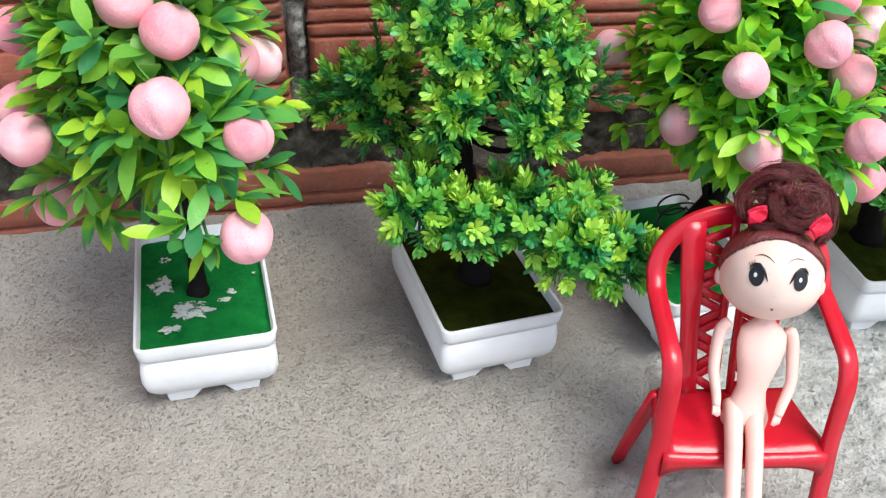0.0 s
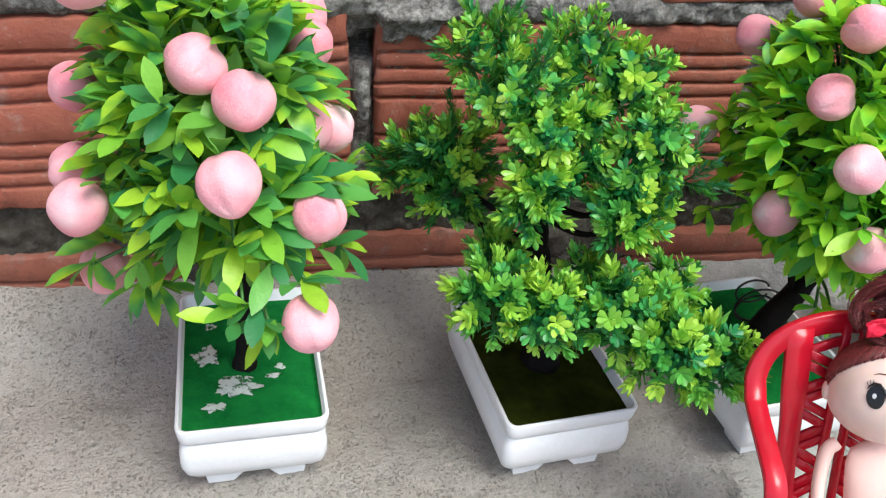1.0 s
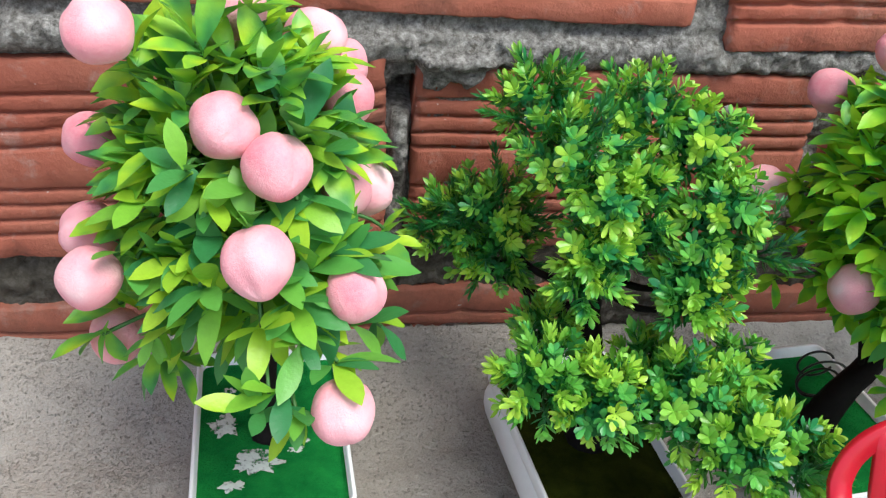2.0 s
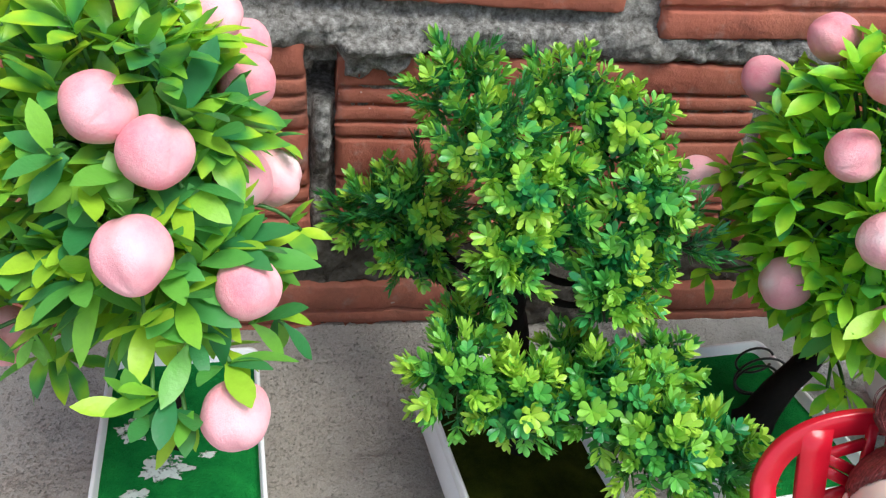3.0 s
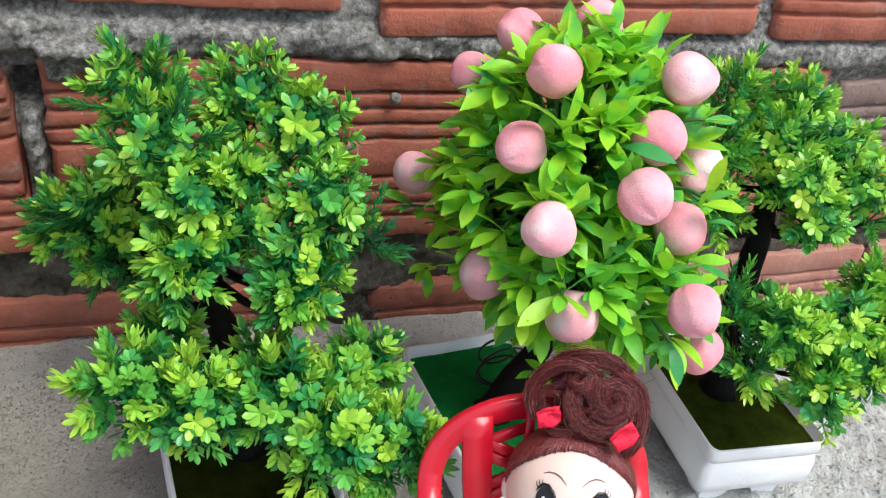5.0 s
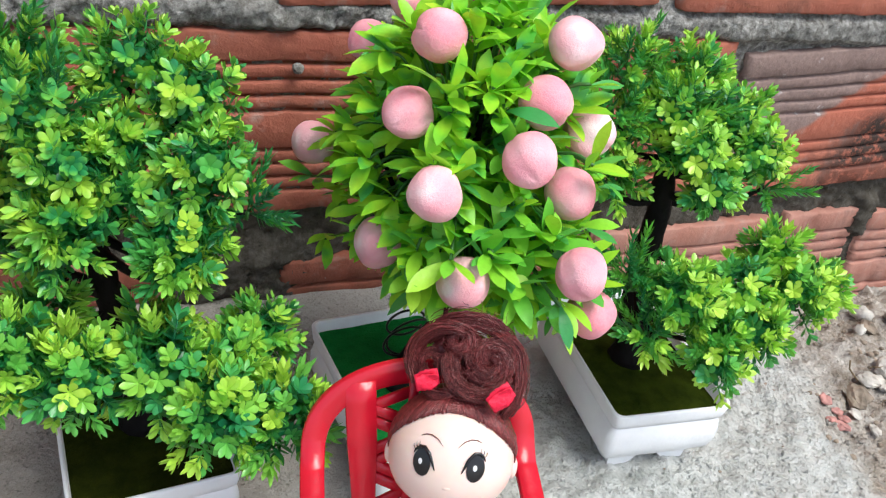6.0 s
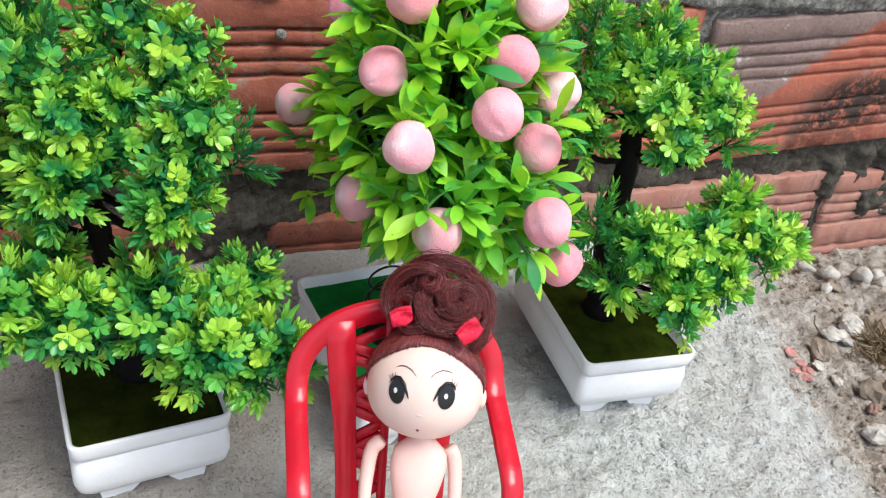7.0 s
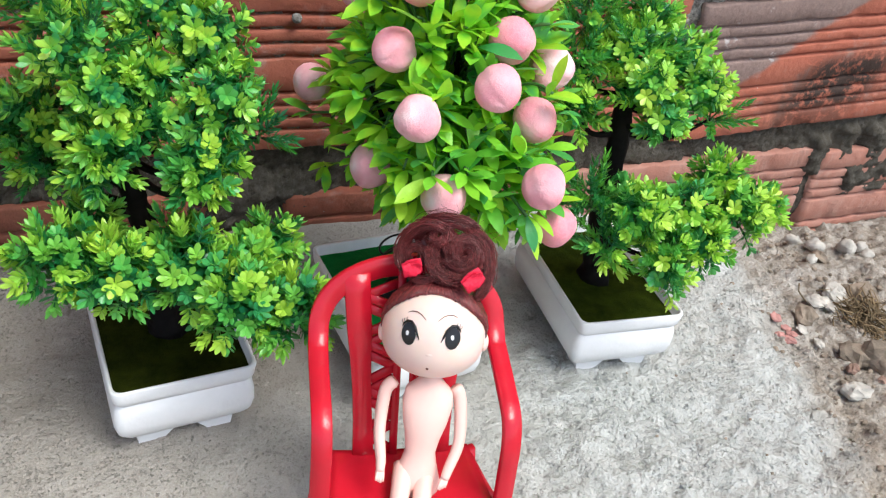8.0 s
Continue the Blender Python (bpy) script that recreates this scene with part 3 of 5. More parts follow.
def pot_parts(root, turf_mat, back=0.0):
    bm = bmesh.new()
    loops = [round_rect(POT_A - i, POT_B - i, max(0.0012, 0.0042 - 0.35 * i), z) for z, i in POT_PROFILE]
    rings(bm, loops, True, True)
    for v in bm.verts:
        v.co.x += 0.0003 * noise.noise(v.co * 90)
        v.co.y += back + 0.0003 * noise.noise(v.co * 90 + Vector((5, 0, 0)))
    pot = part("pot", bm, MAT_POT, root, "white plastic bonsai pot with a banded rim")
    for sx in (-1, 1):
        for sy in (-1, 1):
            bm = bmesh.new()
            lo = [(0.0095, 0.0), (0.0198, 0.0), (0.0212, 0.0070), (0.0030, 0.0070)]
            loops = []
            for y in (POT_B - 0.0088, POT_B - 0.0103, POT_B - 0.0220):
                loops.append([(sx * x, back + sy * y, z) for x, z in lo])
            loops[0] = [(sx * (x * 0.98 + 0.0003), back + sy * (POT_B - 0.0083), z * 0.96 + 0.0002) for x, z in lo]
            rings(bm, loops)
            part("foot", bm, MAT_POT, pot, "", False)
    rg = random.Random(int(root.location.x * 1e4) + 77)
    bm = bmesh.new()
    a, b = POT_A - 0.0018, POT_B - 0.0018
    nxx, nyy = 26, 36

    def top(u, w):
        return 0.0335 + 0.0012 * (1 - u * u) * (1 - w * w) + 0.0006 * noise.noise(Vector((u * 3, w * 4, root.location.x * 40)))
    rows = [[bm.verts.new((a * (2 * i / nxx - 1), back + b * (2 * j / nyy - 1), top(2 * i / nxx - 1, 2 * j / nyy - 1))) for i in range(nxx + 1)] for j in range(nyy + 1)]
    for p, q in zip(rows, rows[1:]):
        for i in range(nxx):
            bm.faces.new((p[i], p[i + 1], q[i + 1], q[i]))
    part("turf", bm, turf_mat, root, "flocked green turf" if turf_mat is MAT_TURF else "olive flocked turf, toned for the light on it")
    bm = bmesh.new()
    for k in range(5200):
        u, w = rg.uniform(-0.99, 0.99), rg.uniform(-0.99, 0.99)
        x, y, z = a * u, back + b * w, top(u, w) - 0.0001
        q, l = rg.uniform(0, 6.3), rg.uniform(0.0004, 0.0010)
        dx, dy = math.cos(q), math.sin(q)
        s = 0.00013
        bm.faces.new([bm.verts.new(c) for c in ((x - dy * s, y + dx * s, z), (x + dy * s, y - dx * s, z), (x + dx * l * 0.6 + rg.uniform(-1, 1) * s, y + dy * l * 0.6, z + l))])
    tagged(part("turf_nap", bm, turf_mat, root, "", False), kind="stuff")
    return pot


# ---- foliage ----
def leaf_blade(bm, m, length, width, curl, fold, steps=5):
    """One leaf along +y of m, folded along its midrib and curled down."""
    rows = []
    for i in range(steps + 1):
        u = i / steps
        w = width * math.sin(math.pi * (0.03 + 0.94 * u) ** 1.32) ** 0.80 if 0 < i < steps else width * (0.16 if i == 0 else 0.12)
        y = length * u
        z = -curl * length * u * u
        tip = length * 0.03 * (i == steps)
        rows.append([bm.verts.new(m @ Vector((s * w / 2, y + (0 if s else tip), z + abs(s) * w / 2 * fold))) for s in (-1, 0, 1)])
    for a, b in zip(rows, rows[1:]):
        for i in (0, 1):
            bm.faces.new((a[i], a[i + 1], b[i + 1], b[i]))


def aim(direction, spin=0.0):
    """A turn that takes +y to direction, with +z as near to up as it goes."""
    d = Vector(direction).normalized()
    up = Vector((0, 0, 1)) if abs(d.z) < 0.95 else Vector((0, -1, 0.2))
    xx = d.cross(up).normalized()
    zz = xx.cross(d)
    return Matrix((xx, d, zz)).transposed().to_4x4() @ Matrix.Rotation(spin, 4, "Y")


def peach_leaf_meshes(mat, size):
    out = []
    for k, (l, w, c, f) in enumerate(((0.0172, 0.0066, 0.16, 0.14), (0.0152, 0.0062, 0.32, 0.12), (0.0190, 0.0064, 0.10, 0.16), (0.0134, 0.0058, 0.24, 0.10), (0.0162, 0.0058, 0.45, 0.14))):
        bm = bmesh.new()
        leaf_blade(bm, Matrix(), l * size, w * size, c, f, steps=7)
        out.append(mesh_of("peach_leaf_blade", bm, mat))
    return out


def peach_fruit_meshes():
    out = []
    for k in range(4):
        bm = bmesh.new()
        ball(bm, (0, 0, 0), (1, 1, 1), 28, 20)
        for v in bm.verts:
            d = v.co.normalized()
            a = math.atan2(d.y, d.x)
            s = 1 - 0.12 * math.exp(-(a / 0.26) ** 2) * (1 - abs(d.z)) ** 0.3 + 0.09 * noise.noise(d * 1.2 + Vector((k * 3, 0, 0)))
            s += (0.09, 0.05, 0.16, 0.03)[k] * max(0, -d.z) ** 5 - 0.05 * max(0, d.z) ** 10
            v.co = d * s * 0.0098
        out.append(mesh_of("peach_fruit", bm, MAT_PEACH))
    return out


PEACH_FRUITS = peach_fruit_meshes()


def peach_tree(m, label, crown, radii, fruits, extra, seed, sprigs, thick=1.0, small=1.0, mats=(MAT_PLEAF, MAT_PLEAF_JOINED), leafy=0.92, bend=(0.004, 0.002, 0.0), lobe=None, back=0.0):
    """A small artificial peach tree in its pot; crown and fruits are given in the world."""
    root = thing("potted_peach_tree", m, label, "potted tree", "artificial potted trees")
    inv = m.inverted()
    pot_parts(root, MAT_TURF, back)
    blades = peach_leaf_meshes(mats[0], leafy)
    rg = random.Random(seed)
    c = inv @ Vector(crown)
    base = Vector((-0.002, -0.001, 0.0325))
    mid = base.lerp(c, 0.45) + Vector(bend)
    bm = bmesh.new()
    line = spline([base, base.lerp(mid, 0.3) + Vector((0, 0, 0.004)), mid, c], 6)
    tube(bm, line, [(0.0062 - 0.0036 * i / (len(line) - 1)) * thick + (0.0022 if i == 0 else 0.001 if i == 1 else 0) for i in range(len(line))], 9)
    for v in bm.verts:
        v.co += Vector((rough(v.co, 140, seed), rough(v.co, 140, seed + 2), 0)) * 0.0007
    part("trunk", bm, MAT_TRUNK, root, "black-brown plastic trunk")
    fl = [inv @ Vector(f) for f in fruits]
    for k in range(12):
        d = Vector((rg.gauss(0, 1), rg.gauss(0, 1), rg.uniform(-0.3, 1))).normalized()
        s = line[rg.randint(len(line) // 2, len(line) - 3)]
        e = c + Vector((d.x * radii[0], d.y * radii[1], d.z * radii[2])) * 0.7
        limb = spline([s, s.lerp(e, 0.5) + Vector((0, 0, 0.004)), e], 4)
        if min((p - f).length for p in limb for f in fl) < 0.0135:
            continue
        bm = bmesh.new()
        tube(bm, limb, [0.0016 - 0.0001 * i for i in range(9)], 6)
        part("branch", bm, MAT_TRUNK, root)
    for k, p in enumerate(fl):
        ob = part("peach", PEACH_FRUITS[k % 4], None, root)
        out = (p - c).normalized()
        t = aim((out + Vector((0, 0, -0.7))).normalized(), rg.uniform(0, 6.3)).to_3x3() @ Matrix.Rotation(radians(90), 3, "X")
        ob.matrix_basis = Matrix.Translation(p) @ t.to_4x4() @ Matrix.Scale(small * rg.uniform(0.95, 1.03), 4)
    # sprigs: a stem and a spray of leaves at its end
    tips = []
    for k in range(sprigs):
        zz = 1 - 2 * (k + 0.5) / sprigs
        a = k * 2.39996 + rg.uniform(-0.25, 0.25)
        s = math.sqrt(1 - zz * zz)
        d = Vector((s * math.cos(a), s * math.sin(a), zz))
        tips.append((c + Vector((d.x * radii[0], d.y * radii[1], d.z * radii[2])) * rg.uniform(0.72, 0.98), d))
    if lobe:  # the lower front of the crown hangs forward
        lc, lr, ln = inv @ Vector(lobe[0]), lobe[1], lobe[2]
        for k in range(ln):
            zz = 1 - 2 * (k + 0.5) / ln
            a = k * 2.39996 + rg.uniform(-0.25, 0.25)
            s = math.sqrt(1 - zz * zz)
            d = Vector((s * math.cos(a), s * math.sin(a), zz))
            tips.append((lc + Vector((d.x * lr[0], d.y * lr[1], d.z * lr[2])) * rg.uniform(0.6, 0.95), d))
    for f in fl:  # sprigs that carry the fruits
        o = (f - c).normalized()
        for k in range(3):
            w = Vector((rg.uniform(-1, 1), rg.uniform(-1, 1), rg.uniform(-0.6, 1))).normalized()
            tips.append((f - o * 0.010 + w * 0.006, (o * 0.6 + w).normalized()))
    for k in range(sprigs // 2):
        d = Vector((rg.gauss(0, 1), rg.gauss(0, 1), rg.gauss(0, 1))).normalized()
        tips.append((c + Vector((d.x * radii[0], d.y * radii[1], d.z * radii[2])) * rg.uniform(0.3, 0.6), d))
    own = len(tips)
    for e, d in extra:
        tips.append((inv @ Vector(e), Vector(d).normalized()))
    stems = bmesh.new()
    leaves = []
    for n, (tip, d) in enumerate(tips):
        if min((tip - f).length for f in fl) < 0.0112 * small:
            continue
        start = c.lerp(tip, 0.6)
        if tip.z < c.z - 0.03:
            start = min(line, key=lambda p: abs(p.z - tip.z - 0.006))
        stalk = spline([start, start.lerp(tip, 0.6) + Vector((0, 0, 0.003)), tip], 3)
        if min((p - f).length for p in stalk for f in fl) > 0.0108 * small:
            tube(stems, stalk, [0.0007] * 7, 4)
        q = (d + Vector((rg.uniform(-0.35, 0.35), rg.uniform(-0.35, 0.35), rg.uniform(0.0, 0.8)))).normalized()
        side = q.orthogonal().normalized()
        other = q.cross(side)
        count = rg.randint(6, 8) if n < own else rg.randint(4, 6)
        turn = rg.uniform(0, 6.3)
        for i in range(count):
            a = turn + 2 * math.pi * i / count + rg.uniform(-0.3, 0.3)
            w = rg.uniform(0.75, 1.5) if i else 0.2
            ld = (q + (side * math.cos(a) + other * math.sin(a)) * w).normalized()
            pos = tip - q * rg.uniform(0, 0.006)
            near = min((pos + ld * (0.016 * leafy * u) - f).length for f in fl for u in (0.0, 0.35, 0.7, 1.0))
            if near < 0.0102 * small or (pos - c).length < 0.004:
                continue
            # the fruits hang outside the leaves
            hidden = False
            for f in fl:
                o = ((f - c).normalized() + Vector((0, -0.7, 0.6))).normalized()
                v = pos + ld * 0.009 - f
                along = v.dot(o)
                if along > -0.004 and (v - o * along).length < 0.0105:
                    hidden = True
            if hidden and n < own and rg.random() < 0.90:
                continue
            leaves.append((pos, ld, rg.uniform(-0.5, 0.5), rg.randrange(5), rg.uniform(0.72, 1.12) * (1.0 if n < own else 0.84)))
    tagged(part("stem_spray", stems, MAT_STEM, root, "thin green plastic stems"), kind="stuff")
    # leaves on the side away from the wall are single parts
    order = sorted(leaves, key=lambda l: l[0].y)
    for pos, ld, spin, k, sc in order[:300]:
        ob = part("leaf", blades[k], None, root)
        ob.matrix_basis = Matrix.Translation(pos) @ aim(ld, spin) @ Matrix.Scale(sc, 4)
    bm = bmesh.new()
    for pos, ld, spin, k, sc in order[300:]:
        leaf_blade(bm, Matrix.Translation(pos) @ aim(ld, spin), 0.0165 * sc * leafy, 0.0064 * sc * leafy, 0.2, 0.3)
    if len(bm.verts):
        tagged(part("leaf_filler", bm, mats[1], root), kind="stuff")
    else:
        bm.free()
    return root


SPRIG_LEAF = {  # half-widths along a leaf, as fractions of its width
    "spoon": ((0.0, 0.14), (0.22, 0.34), (0.42, 0.72), (0.60, 0.98), (0.77, 0.92), (0.91, 0.58), (1.0, 0.16)),
    "star": ((0.0, 0.22), (0.28, 0.72), (0.58, 1.0), (0.84, 0.62), (1.0, 0.10)),
    "fern": ((0.0, 0.30), (0.50, 1.0), (1.0, 0.15)),
}


def sprig_leaf(bm, m, kind, length, width, curl, cup, mat):
    """One small cupped leaf along +y of m."""
    rows = []
    for u, w in SPRIG_LEAF[kind]:
        z = -curl * length * u * u
        rows.append([bm.verts.new(m @ Vector((s * w * width / 2, length * u, z + abs(s) * w * width * 0.5 * cup))) for s in (-1, 0, 1)])
    for a, b in zip(rows, rows[1:]):
        for i in (0, 1):
            bm.faces.new((a[i], a[i + 1], b[i + 1], b[i])).material_index = mat


def sprig_bm(bm, m, kind, rg, young=0, old=1):
    """A boxwood sprig along +y: whorls of leaves, the young ones at the tip."""
    low, high, whorls, count, wide, close = {"spoon": (0.0080, 0.0118, 4, 5, 1.38, 0.66), "star": (0.0085, 0.0125, 5, 5, 1.20, 0.55), "fern": (0.0130, 0.0185, 10, 3, 1.05, 0.55)}[kind]
    length, droop = rg.uniform(low, high), rg.uniform(-0.0010, 0.0022)
    tube(bm, [m @ Vector((0, 0, 0)), m @ Vector((0.0004, length * 0.5, 0.0006)), m @ Vector((0, length, -droop))], [0.0005, 0.0004, 0.0003], 3, old)
    for w in range(whorls):
        u = 0.20 + 0.80 * w / (whorls - 1)
        tip = w == whorls - 1
        for i in range(count + tip):
            a = 2 * math.pi * i / (count + tip) + w * 0.8 + rg.uniform(-0.22, 0.22)
            t = m @ Matrix.Translation((0, length * u, -droop * u * u)) @ Matrix.Rotation(a, 4, "Y") @ Matrix.Rotation(wide + (close - wide) * u + rg.uniform(-0.22, 0.22), 4, "X")
            if kind == "spoon":
                sprig_leaf(bm, t, kind, rg.uniform(0.0042, 0.0062), rg.uniform(0.0020, 0.0028), -0.10, 0.26, young if w > 1 else old)
            elif kind == "star":
                sprig_leaf(bm, t, kind, rg.uniform(0.0046, 0.0066), rg.uniform(0.0017, 0.0023), rg.uniform(-0.05, 0.16), 0.34, young if w > 1 else old)
            else:
                sprig_leaf(bm, t, kind, rg.uniform(0.0040, 0.0056), rg.uniform(0.0011, 0.0015), 0.10, 0.30, old)


def sprig_meshes(kind, seed, mats):
    out = []
    for k in range(5):
        bm = bmesh.new()
        sprig_bm(bm, Matrix(), kind, random.Random(seed + k))
        out.append(mesh_of(kind + "_sprig", bm, mats[:2]))
    return out


SPRIG_KINDS = {"s": "spoon", "p": "star", "f": "fern"}


def box_tree(m, label, trunk, clumps, seed, mats, turf):
    """An artificial cloud-shaped boxwood; trunk and clumps (centre, reach, sprigs, kinds) are given in the world."""
    root = thing("potted_boxwood_tree", m, label, "potted tree", "artificial potted trees")
    inv = m.inverted()
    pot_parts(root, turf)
    meshes = {key: sprig_meshes(kind, 11 + 20 * n, mats) for n, (key, kind) in enumerate(SPRIG_KINDS.items())}
    rg = random.Random(seed)
    bm = bmesh.new()
    line = spline([inv @ Vector(p) for p in trunk], 5)
    n = len(line)
    tube(bm, line, [0.0068 - 0.0026 * i / n + (0.0022 if i < 2 else 0) for i in range(n)], 10)
    for v in bm.verts:
        v.co += Vector((rough(v.co, 130, seed), rough(v.co, 130, seed + 2), rough(v.co, 130, seed + 4) * 0.3)) * 0.0014
    part("trunk", bm, MAT_TRUNK, root, "black-brown gnarled plastic trunk")
    spots = []
    for centre, reach, count, kinds in clumps:
        c = inv @ Vector(centre)
        # a wired branch from the trunk into each clump
        near = min(line[2:], key=lambda p: (p - c).length + 0.6 * max(0, p.z - c.z + 0.012))
        if (c - near).length > 0.012:
            bm = bmesh.new()
            bend = near.lerp(c, 0.55) + Vector((0, 0, -0.005 - 0.05 * (c - near).length))
            path = spline([near, bend, c], 6)
            tube(bm, path, [0.0019 - 0.0011 * i / len(path) for i in range(len(path))], 6)
            part("branch", bm, MAT_TRUNK, root)
        core = max(0.0025, reach - 0.0142)
        count = int(count * 1.2)
        for k in range(count):
            zz = 1 - 1.66 * (k + 0.5) / count
            a = k * 2.39996 + rg.uniform(-0.35, 0.35)
            s = math.sqrt(max(0, 1 - zz * zz))
            d = Vector((s * math.cos(a), s * math.sin(a), zz))
            lump = 1 + 0.5 * noise.noise(d * 2.2 + Vector((seed, centre[0] * 50, 0)))
            p = c + d * core * lump * rg.uniform(0.65, 1.0)
            q = (d + Vector((rg.uniform(-0.4, 0.4), rg.uniform(-0.45, 0.3), rg.uniform(-0.05, 0.5)))).normalized()
            spots.append((p, q, rg.choice(kinds), rg.randrange(5), rg.uniform(0.74, 1.06), c))
    spots.sort(key=lambda e: e[0].y - 0.3 * e[0].z)
    for p, q, key, k, sc, c in spots[:300]:
        ob = part("sprig", meshes[key][k], None, root)
        ob.matrix_basis = Matrix.Translation(p) @ aim(q, rg.uniform(0, 6.3)) @ Matrix.Scale(sc, 4)
    bm = bmesh.new()
    for p, q, key, k, sc, c in spots[300:]:
        sprig_bm(bm, Matrix.Translation(p) @ aim(q, rg.uniform(0, 6.3)) @ Matrix.Scale(sc, 4), SPRIG_KINDS[key], rg)
    tagged(part("sprig_filler", bm, mats[2:], root), kind="stuff")
    wires = bmesh.new()
    for p, q, key, k, sc, c in spots[::2]:
        tube(wires, spline([c.lerp(p, 0.1), c.lerp(p, 0.6) - Vector((0, 0, 0.003)), p], 2), 0.0006, 4)
    tagged(part("twig_spray", wires, MAT_STEM, root, "thin green plastic twigs"), kind="stuff")
    return root


M_A = pose(-0.1700, 0.5185, 0.0, 0, 0, 2.5)
M_B = pose(-0.0420, 0.5105, 0.0, 0, 0, 5.5)
M_C = pose(0.0680, 0.5110, 0.0, 0, 0, 5.5)
M_D = pose(0.1820, 0.5070, 0.0, 0, 0, -4.0)

tree_a = peach_tree(M_A, "artificial peach tree with pink flocked peaches, white pot", (-0.177, 0.514, 0.158), (0.038, 0.037, 0.053), [
    (-0.179, 0.488, 0.184), (-0.165, 0.480, 0.176), (-0.170, 0.461, 0.158), (-0.143, 0.472, 0.139), (-0.147, 0.455, 0.108), (-0.219, 0.484, 0.137), (-0.224, 0.511, 0.136), (-0.225, 0.535, 0.156), (-0.145, 0.509, 0.153), (-0.136, 0.525, 0.144), (-0.154, 0.527, 0.195), (-0.144, 0.526, 0.176), (-0.220, 0.510, 0.094), (-0.209, 0.492, 0.208), (-0.177, 0.525, 0.204), (-0.145, 0.543, 0.181)],
    [((-0.207, 0.500, 0.092), (-0.2, -0.3, -1)), ((-0.197, 0.495, 0.095), (0.1, -0.3, -1)), ((-0.222, 0.498, 0.104), (-0.4, -0.2, -1)), ((-0.168, 0.455, 0.116), (-0.9, -0.4, 0.1)), ((-0.160, 0.457, 0.104), (0.0, -0.5, -0.9)), ((-0.133, 0.484, 0.116), (0.5, -0.3, -0.9)), ((-0.127, 0.515, 0.130), (0.9, -0.3, 0.0)), ((-0.134, 0.525, 0.158), (0.9, -0.3, 0.1)), ((-0.186, 0.466, 0.146), (-0.6, -0.8, -0.1)), ((-0.189, 0.477, 0.176), (-0.6, -0.7, 0.3)),
     ((-0.172, 0.455, 0.113), (-0.6, -0.4, 0.5)), ((-0.16, 0.455, 0.107), (-0.3, -0.5, -0.6)), ((-0.203, 0.482, 0.114), (-0.2, -0.2, -1)),
     ((-0.15, 0.473, 0.115), (0.5, -0.2, -0.8)), ((-0.138, 0.481, 0.121), (0.8, 0, -0.6)), ((-0.19, 0.473, 0.128), (-0.5, -0.6, -0.4)), ((-0.165, 0.495, 0.108), (0.1, -0.5, -0.8)), ((-0.18, 0.491, 0.111), (-0.2, -0.5, -0.8)), ((-0.195, 0.493, 0.107), (-0.4, -0.3, -0.8)), ((-0.152, 0.493, 0.121), (0.6, -0.4, -0.6)), ((-0.158, 0.465, 0.125), (0.2, -0.8, -0.3))], 3, 118, 0.72, 0.96, leafy=1.16, lobe=((-0.170, 0.486, 0.137), (0.032, 0.024, 0.019), 22), back=0.0012)
